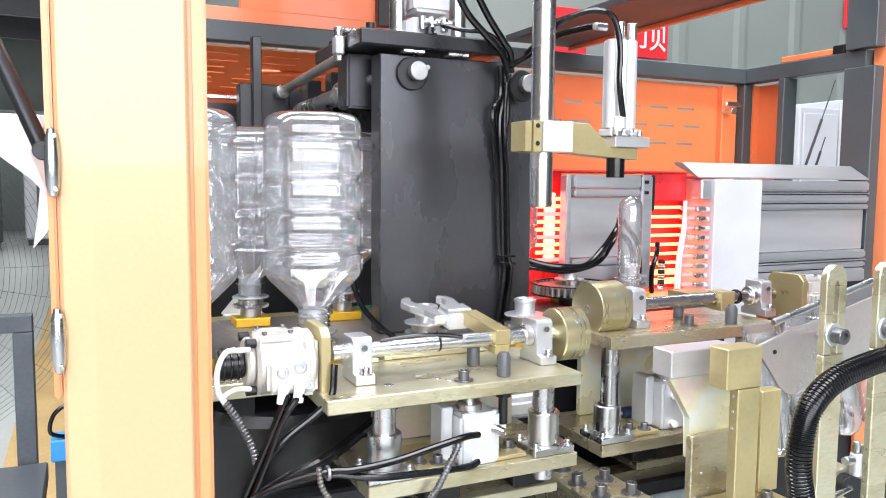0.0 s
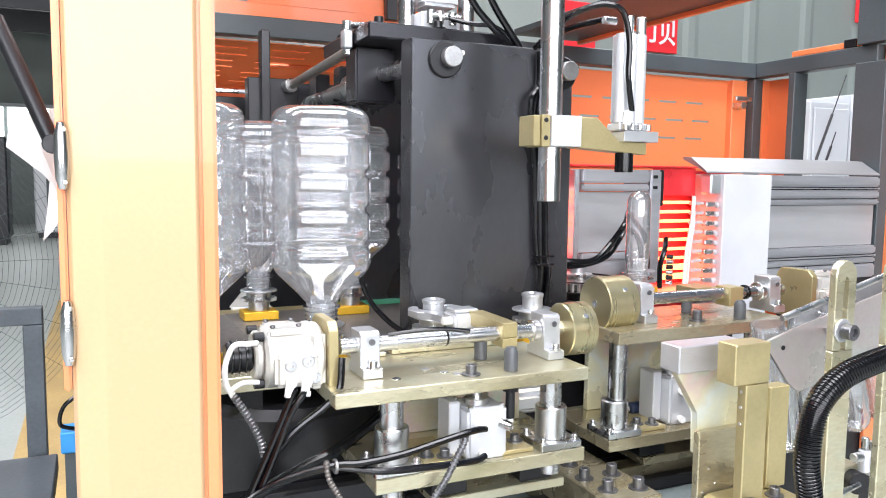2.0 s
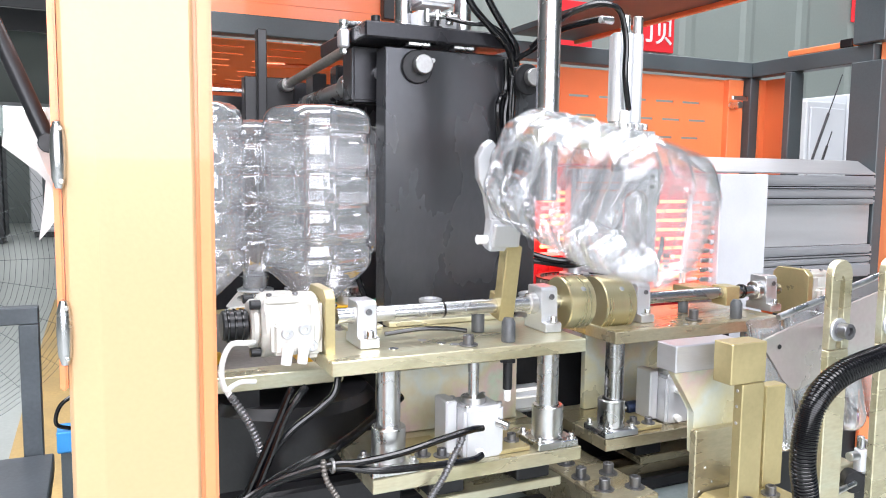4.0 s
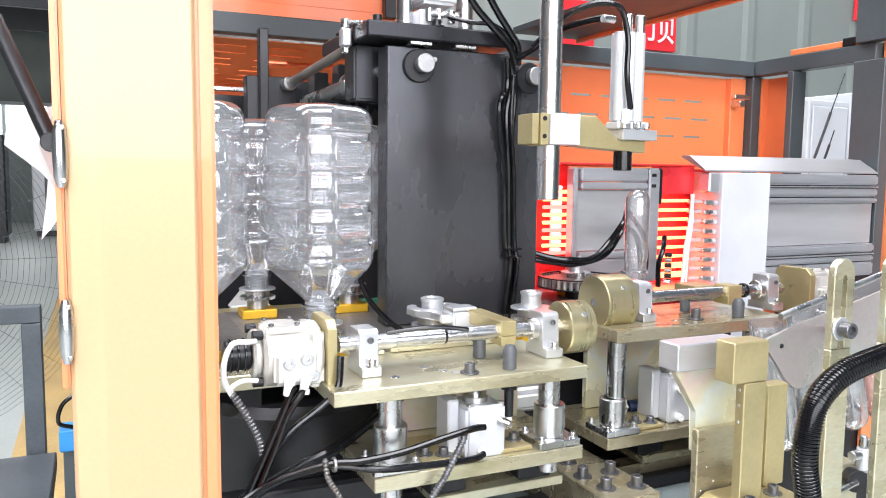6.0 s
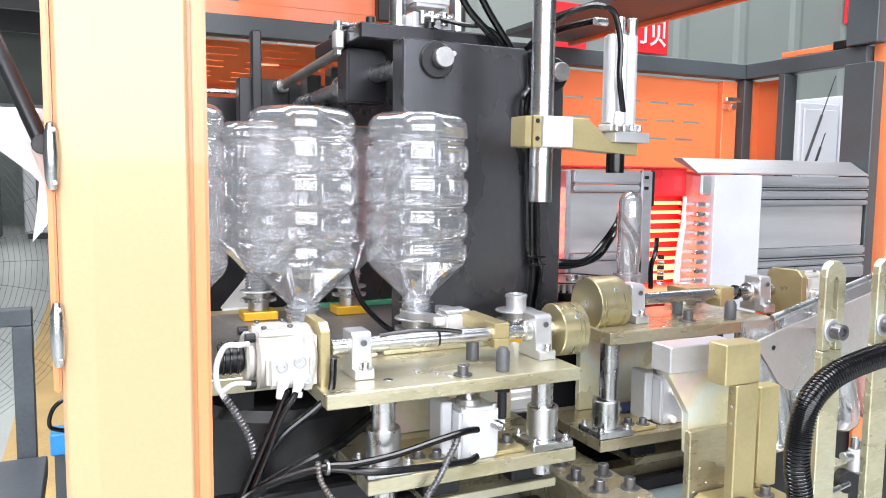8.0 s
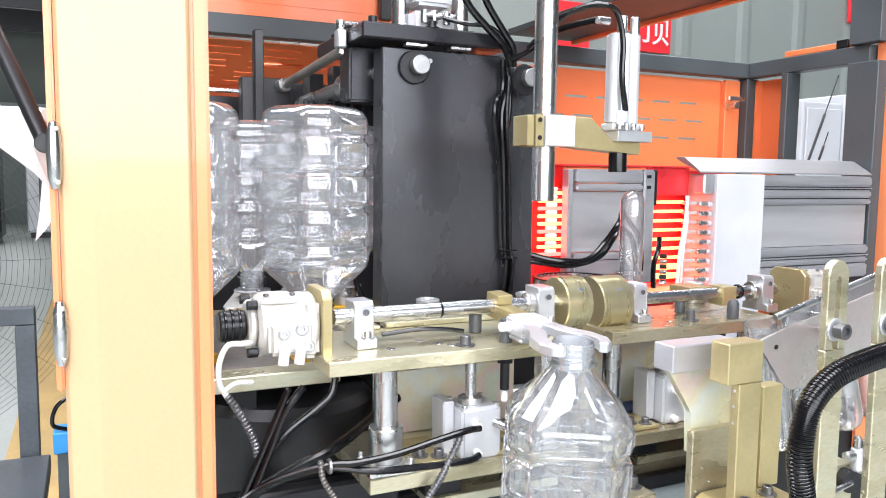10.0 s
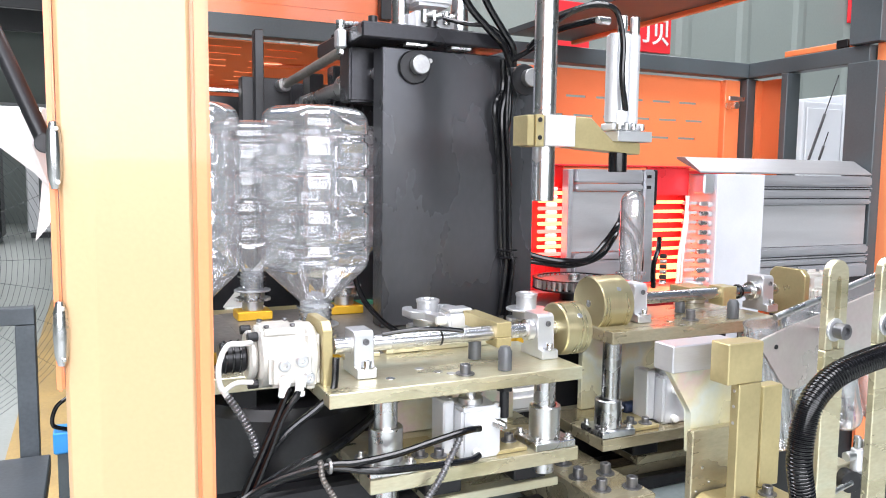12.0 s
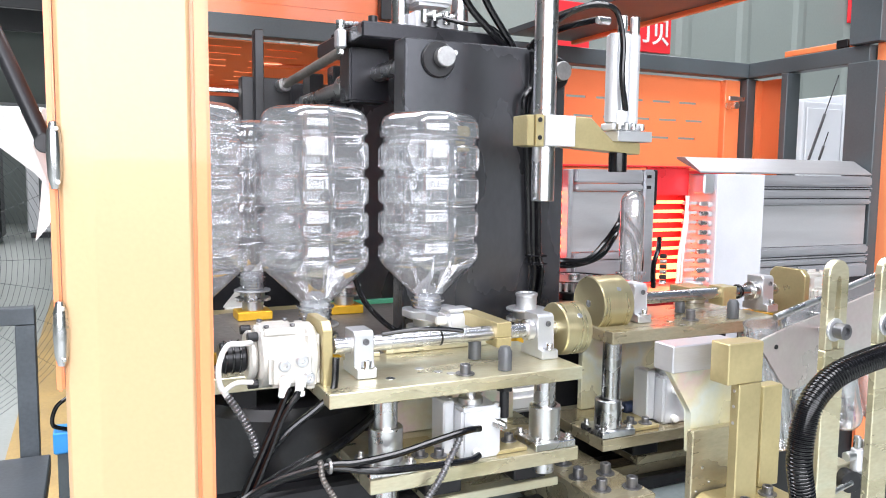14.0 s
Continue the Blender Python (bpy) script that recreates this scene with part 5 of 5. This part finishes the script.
hose("air_hose", "black air hose to the press cylinder", [(0.690, 1.20, 1.655), (0.705, 1.16, 1.67), (0.712, 1.10, 1.69), (0.735, 1.03, 1.697), (0.741, 1.0, 1.694)], 0.0052)
hose("air_hose", "black air hose looping over the press cylinder", [(0.662, 1.10, 1.66), (0.665, 1.02, 1.69), (0.69, 0.985, 1.706), (0.715, 0.97, 1.708), (0.736, 0.965, 1.697), (0.748, 0.965, 1.655), (0.748, 0.965, 1.605), (0.759, 0.968, 1.552)], 0.0046)
hose("power_cable", "black power cable hanging in front of the oven", [(0.80, 1.33, 1.295), (0.84, 1.31, 1.283), (0.879, 1.30, 1.278), (0.935, 1.30, 1.279), (0.984, 1.31, 1.311), (1.012, 1.30, 1.354), (1.075, 1.37, 1.372), (1.145, 1.43, 1.345), (1.20, 1.46, 1.30), (1.215, 1.47, 1.23), (1.20, 1.47, 1.175)], 0.0062)
hose("power_cable", "black power cable hanging in front of the oven", [(0.80, 1.35, 1.280), (0.85, 1.33, 1.272), (0.907, 1.32, 1.266), (0.978, 1.32, 1.281), (1.029, 1.34, 1.316), (1.085, 1.39, 1.335), (1.15, 1.43, 1.31), (1.18, 1.45, 1.26), (1.19, 1.455, 1.175)], 0.0062)
hose("power_cable", "black power cable beside the lamp sockets", [(1.255, 1.47, 1.18), (1.250, 1.465, 1.235), (1.262, 1.465, 1.275), (1.282, 1.485, 1.30)], 0.0065)
hose("air_hose", "black air hose bending down beside the mould", [(0.400, 1.20, 1.31), (0.396, 1.20, 1.285), (0.409, 1.19, 1.242), (0.439, 1.18, 1.206), (0.462, 1.17, 1.188)], 0.0046)
hose("gripper_hose", "thin black hose lying along the gripper shaft", [(0.318, 0.857, 1.2565), (0.363, 0.854, 1.260), (0.40, 0.852, 1.258), (0.425, 0.85, 1.254)], 0.0028)


# ---------- bed hardware ----------
def slide_rails():
    r = thing("slide_rail", "zinc-plated rail bar bolted on the machine bed", "rail", "bed rails")
    part("bar", box(0.604, 0.690, 0.785, 1.02, 0.9505, 1.022, 0.002), M_BRONZE, r)
    for x, y in ((0.625, 0.985), (0.632, 0.925), (0.622, 0.872), (0.628, 0.825), (0.668, 0.870), (0.672, 0.815)):
        part("bolt", bolt_bm(x, y, 1.022, 0.0078, 0.015), M_BOLT, r, smooth=True)
    s = thing("slide_rail", "zinc-plated rail bar under the loading carriage", "rail", "bed rails")
    part("bar", box(0.74, 1.02, 0.955, 0.99, 0.9505, 0.985, 0.002), M_BRONZE, s)
    for i in range(2):
        y = 0.93 + 0.09 * i
        ru = thing("guide_rail", "dark profiled guide rail across the bed", "rail", "bed rails")
        part("rail", box(0.36, 1.05, y, y + 0.02, 0.9505, 0.972, 0.003), M_BLACKP, ru)
    a = thing("profile_arm", "aluminium profile arm lying behind the carriages", "profile")
    part("profile", prism([(0.555, 1.07), (0.66, 1.07), (0.66, 1.11), (0.555, 1.11)], "y", 1.03, 1.06, 0.004), M_ALU, a)
    part("profile_lip", box(0.555, 0.66, 1.020, 1.0298, 1.08, 1.10, 0.002), M_ALU, a)
    part("profile_foot", box(0.60, 0.63, 1.035, 1.055, 0.9505, 1.0695, 0.002), M_BLACKP, a)
    # black backing added to hide the bright floor behind the chute
    q = thing("front_backing", "black backing sheet added to fill the gap along the bed", "guard plate")
    part("plate", box(0.82, 1.7, 0.760, 0.772, 0.90, 1.125, 0.002), M_BLACKP, q)
    part("bracket", box(0.83, 0.86, 0.7725, 0.80, 0.9505, 1.0, 0.002), M_ZINC, q)
    part("upper_cover", box(1.04, 1.7, 0.752, 0.7585, 1.04, 1.22, 0.001), M_ORANGE, q, "orange sheet-steel cover")
    # added black panel, keeps the lamp-lit bed behind the carriages dark
    k = thing("carriage_backing", "black backing panel added to darken the gap behind the carriages", "guard plate")
    part("plate", box(0.565, 1.10, 1.075, 1.088, 0.9505, 1.165, 0.002), M_BLACKP, k)
    h = thing("drive_housing", "black enamelled drive housing under the turntable", "drive housing")
    part("drum", cyl((0.245, 1.06, 0.9505), (0.245, 1.06, 1.148), 0.125, 48, 0.012), M_BLACKP, h, smooth=True)
    part("cover_plate", box(0.11, 0.56, 1.10, 1.16, 0.9505, 1.155, 0.004), M_BLACKP, h)
    part("skirt", box(0.105, 0.36, 0.90, 0.93, 0.9505, 1.06, 0.004), M_BLACKP, h)
    e = thing("extension_plate", "long zinc-plated plate beneath the rotary actuator", "bracket plate")
    part("plate", box(0.10, 0.300, 0.967, 1.01, 1.172, 1.192, 0.001), M_ZINC, e)
    part("post", box(0.16, 0.19, 0.975, 1.0, 0.9505, 1.1715, 0.001), M_BLACKP, e)


slide_rails()


# ---------- beyond the machine ----------
gas_strut((-0.031, 0.715, 1.472), (-0.105, 0.76, 1.66), 0.0068, "black gas strut holding the front door")
gas_strut((1.925, 1.60, 1.50), (2.035, 1.60, 1.76), 0.0039, "thin gas strut at the machine's end door")
gas_strut((2.09, 1.70, 1.50), (2.13, 1.70, 1.60), 0.0039, "short gas strut at the machine's end door")


def paper():
    p = thing("paper_sheet", "creased white paper sheets hanging behind the door", "paper")
    t = bmesh.new()
    pts = [(-0.0701, 0.7672, 1.4706), (-0.0643, 0.7508, 1.4978), (-0.0247, 0.7425, 1.5011), (-0.0231, 0.7342, 1.4335), (-0.0281, 0.7301, 1.4318), (-0.0413, 0.7425, 1.4475)]
    vs = [t.verts.new(q) for q in pts]
    mid = t.verts.new((-0.0413, 0.7301, 1.4706))
    for a, b in zip(vs, vs[1:] + vs[:1]):
        t.faces.new((a, b, mid))
    bmesh.ops.solidify(t, geom=list(t.faces), thickness=0.0015)
    part("upper_sheet", t, M_PAPER, p)
    t = bmesh.new()
    vs = [t.verts.new(q) for q in [(-0.0355, 0.7342, 1.4417), (-0.0247, 0.7301, 1.4351), (-0.0231, 0.7260, 1.4170), (-0.0347, 0.7342, 1.3988), (-0.0429, 0.7425, 1.3889), (-0.0388, 0.7384, 1.4129)]]
    t.faces.new(vs[:4] + vs[5:])
    t.faces.new((vs[3], vs[4], vs[5]))
    bmesh.ops.solidify(t, geom=list(t.faces), thickness=0.0015)
    part("lower_sheet", t, M_PAPER, p)
    part("tape", box(-0.0345, -0.0222, 0.738, 0.7465, 1.492, 1.503, 0.0005), M_WHITEP, p)


def steel_stand():
    s = thing("steel_stand", "bare grey square-tube steel stand on the floor", "stand")
    part("top_rail", box(-0.9, -0.117, 1.9, 1.94, 1.108, 1.146, 0.002), M_STAND, s)
    part("leg", box(-0.157, -0.117, 1.9, 1.94, 0.0, 1.107, 0.002), M_STAND, s)
    part("leg", box(-0.9, -0.86, 1.9, 1.94, 0.0, 1.107, 0.002), M_STAND, s)
    b = thing("work_bench", "low dark steel work bench with a worn top", "bench")
    part("bench_top", box(-0.95, -0.095, 1.45, 1.88, 0.775, 0.815, 0.003), M_STAND, b)
    for x in (-0.9, -0.15):
        for y in (1.47, 1.82):
            part("leg", box(x, x + 0.045, y, y + 0.04, 0.0, 0.774, 0.002), M_BLACKP, b)


def fan_guard():
    f = thing("fan_guard", "large round wire guard of a floor fan", "fan")
    cx, cy, cz = -0.86, 4.2, 1.02
    for k in range(34):
        r = 0.10 + 0.0235 * k
        pts = [(cx + r * math.cos(a), cy - 0.12 * (1 - (r / 0.9) ** 2), cz + r * math.sin(a)) for a in [2 * math.pi * i / 36 for i in range(37)]]
        part("wire_ring", tube(pts, 0.0009, 5, 1), M_FRAME, f)
    for k in range(28):
        a = 2 * math.pi * k / 28
        part("spoke", cyl((cx, cy - 0.12, cz), (cx + 0.87 * math.cos(a), cy, cz + 0.87 * math.sin(a)), 0.0011, 6), M_FRAME, f)
    part("hub", cyl((cx, cy - 0.14, cz), (cx, cy - 0.08, cz), 0.09, 24), M_FRAME, f)
    part("stand", cyl((cx, cy, 0.0), (cx, cy, cz), 0.03, 12), M_BLACKP, f)


def far_machines():
    for x, y, w, h, m, lab in ((-2.2, 17.0, 1.3, 2.1, M_BLACKP, "dark machine far down the hall"), (-0.6, 18.5, 1.2, 2.4, M_WHITE, "white cabinet far down the hall"), (-3.9, 18.0, 1.6, 2.0, M_FRAME, "grey machine far down the hall")):
        a = thing("far_machine", lab, "machine", "machines in the hall")
        part("housing", box(x - w / 2, x + w / 2, y, y + 0.8, 0.12, h, 0.03), m, a)
        part("door", box(x - w * 0.3, x + w * 0.3, y - 0.02, y - 0.002, 0.3, h - 0.3, 0.01), M_FRAME, a)
        part("plinth", box(x - w / 2 + 0.05, x + w / 2 - 0.05, y + 0.05, y + 0.75, 0.0, 0.119, 0.01), M_BLACKP, a)
    b = thing("blue_terminal_box", "small blue plastic box on a grey post", "terminal box")
    part("box", box(-0.076, -0.03, 1.60, 1.66, 0.905, 0.948, 0.003), M_BLUE, b)
    part("post", box(-0.07, -0.04, 1.61, 1.65, 0.0, 0.904, 0.002), M_FRAME, b)
    part("loop_hose", tube([(-0.045, 1.61, 0.949), (-0.075, 1.60, 0.965), (-0.068, 1.60, 1.0), (-0.04, 1.60, 1.02), (-0.02, 1.62, 1.02)], 0.004), M_RUBBER, b, "black hose loop", True)
    k = thing("white_cabinet", "white electrical cabinet beside the wall", "cabinet")
    part("body", box(3.55, 3.86, 3.0, 3.4, 0.0, 1.875, 0.006), M_CAB, k)
    part("door", box(3.57, 3.84, 2.985, 2.998, 0.1, 1.84, 0.004), M_CAB, k)
    w = thing("dark_control_panel", "black control panel with pale trim beside the cabinet", "control panel")
    part("body", box(3.9, 4.5, 3.02, 3.4, 0.0, 1.93, 0.006), M_CAB, w)
    part("screen", box(3.92, 4.4, 3.0, 3.018, 1.80, 1.88, 0.003), M_BLACKP, w)
    part("lower_screen", box(3.92, 4.4, 3.0, 3.018, 1.66, 1.75, 0.003), M_FRAME, w)


def banner(x0, x1, z0, z1, word):
    b = thing("wall_sign", "red square wall sign with a white character", "sign", "wall signs")
    part("board", box(x0, x1, 4.635, 4.665, z0, z1, 0.002), M_RED, b)
    if word:
        cu = bpy.data.curves.new("lettering", "FONT")
        cu.body, cu.size, cu.extrude = word, (z1 - z0) * 0.86, 0.003
        cu.align_x, cu.align_y = "CENTER", "CENTER"
        tx = new("lettering", cu)
        tx.data.materials.append(M_WHITE)
        tx.parent = b
        tx.matrix_basis = pose((x0 + x1) / 2, 4.63, (z0 + z1) / 2, 90, 0, 0)
        dg = bpy.context.evaluated_depsgraph_get()
        me = bpy.data.meshes.new_from_object(tx.evaluated_get(dg))
        ob = new("character", me)
        ob.parent = b
        ob.matrix_basis = tx.matrix_basis.copy()
        bpy.data.objects.remove(tx)


paper()
steel_stand()
fan_guard()
far_machines()
banner(3.735, 4.035, 2.385, 2.70, "\u9876")
banner(2.99, 3.29, 2.36, 2.68, "")
banner(5.99, 6.30, 2.80, 3.12, "")


def corner_valve():
    v = thing("corner_valve", "white push-in valve at the corner of the clamp cap", "air valve", "air fittings")
    part("body", box(0.398, 0.416, 1.300, 1.320, 1.668, 1.700, 0.003), M_ALU, v)
    part("cap", cyl((0.407, 1.310, 1.7005), (0.407, 1.310, 1.716), 0.008, 18), M_STEEL, v, smooth=True)
    part("side_port", cyl((0.407, 1.310, 1.709), (0.44, 1.315, 1.712), 0.006, 14), M_STEEL, v, smooth=True)
    part("lower_nut", cyl((0.407, 1.310, 1.658), (0.407, 1.310, 1.6675), 0.007, 6), M_STEEL, v)
    part("hose", tube([(0.44, 1.315, 1.712), (0.455, 1.32, 1.718), (0.47, 1.33, 1.712), (0.48, 1.34, 1.704)], 0.0035), M_RUBBER, v, "thin black hose", True)


def outfeed():
    o = thing("outfeed_conveyor", "low belt conveyor that takes the bottles away", "conveyor")
    part("belt", box(0.36, 0.57, -0.25, 0.77, 0.452, 0.470, 0.006, seg=2), M_RUBBER, o)
    for x in (0.345, 0.572):
        part("side_rail", box(x, x + 0.013, -0.25, 0.77, 0.42, 0.478, 0.002), M_ALU, o)
    for x in (0.346, 0.556):
        for y in (-0.2, 0.70):
            part("leg", box(x, x + 0.028, y, y + 0.03, 0.0, 0.4195, 0.002), M_ALU, o)


corner_valve()
outfeed()


def white_guard():
    """A curved white plastic shield behind the necks."""
    g = thing("plastic_shield", "curved white plastic shield behind the bottle necks", "shield")
    t = bmesh.new()
    lo, hi = [], []
    for k in range(9):
        a = math.pi / 2 * k / 8
        x = 0.245 + 0.085 * math.sin(a)
        lo.append(t.verts.new((x, 1.60 + 0.01 * k / 8, 1.1725)))
        hi.append(t.verts.new((x, 1.60 + 0.01 * k / 8, 1.1735 + 0.10 * math.sin(a * 0.98 + 0.02))))
    for k in range(8):
        t.faces.new((lo[k], lo[k + 1], hi[k + 1], hi[k]))
    bmesh.ops.solidify(t, geom=list(t.faces), thickness=0.002)
    part("sheet", t, M_WHITEP, g)
    part("foot", box(0.25, 0.33, 1.585, 1.615, 1.160, 1.1722, 0.001), M_WHITEP, g)


white_guard()


# ---------- what moves ----------
CYCLE, STEPS = 5.69, (2.11, 7.795, 13.515)


def ease(u):
    u = max(0.0, min(1.0, u))
    return u * u * (3 - 2 * u)


def steps_done(t):
    return sum(ease((t - s) / 0.25) for s in STEPS)


def swing(t):
    """Angle of the gripper, 0 behind the shaft and 180 in front, by the time in its cycle."""
    p = (t - 0.03) % CYCLE
    if p < 3.65:
        return 0.0
    if p < 4.25:
        return 184 * ease((p - 3.65) / 0.6)
    if p < 5.17:
        return 184.0
    return 184 * (1 - ease((p - 5.17) / 0.55))


def lift(t):
    p = (t + 0.02) % CYCLE
    if p < 3.3 or p > 4.95:
        return 0.0
    return 0.036 * (ease((p - 3.3) / 0.25) if p < 4.6 else 1 - ease((p - 4.72) / 0.2))


def opening(t):
    p = t % CYCLE
    return 0.105 * (ease((p - 1.56) / 0.32) if p < 2.3 else 1 - ease((p - 2.58) / 0.36))


def motions():
    times = sorted({round(0.05 * i, 2) for i in range(281)})
    walk(PLATEN, [(t, pose(0, -opening(t), 0)) for t in times])
    walk(CARRIAGE, [(t, pose(0, 0, lift(t))) for t in times])
    walk(GRIPPER, [(t, pose(ARM_X, SHAFT_Y, SHAFT_Z, swing(t))) for t in times])
    for i, m in enumerate(MANDRELS):
        rows = []
        for t in times:
            x, y, h = loop_place((2 - i + steps_done(t)) * PITCH)
            rows.append((t, pose(x, y, ZRING, 0, 0, h)))
        walk(m, rows)
    turns = (-15, 28, 33, 30, 66, 30, 80, 20)
    for i, b in enumerate(BOTTLES):
        rows = []
        grab = 3.2 + CYCLE * i          # taken by the gripper
        drop = 5.05 + CYCLE * i         # let go in front
        for t in times:
            s = (-i + steps_done(t)) * PITCH
            if t < grab:
                x, y, h = loop_place(s)
                rows.append((t, pose(x, y, ZRING, 0, 0, h + turns[i])))
            else:
                u = min(t, drop)
                m = pose(0, 0, lift(u)) @ pose(ARM_X, SHAFT_Y, SHAFT_Z, swing(u)) @ pose(0, YC - RAD - SHAFT_Y, ZRING - SHAFT_Z, 0, 0, turns[i])
                fall = min(0.45, 4.9 * max(0.0, t - drop) ** 2)
                away = 0.07 * max(0.0, t - drop - 0.5)
                rows.append((t, pose(0, -away, -fall) @ m))
        walk(b, rows)


motions()
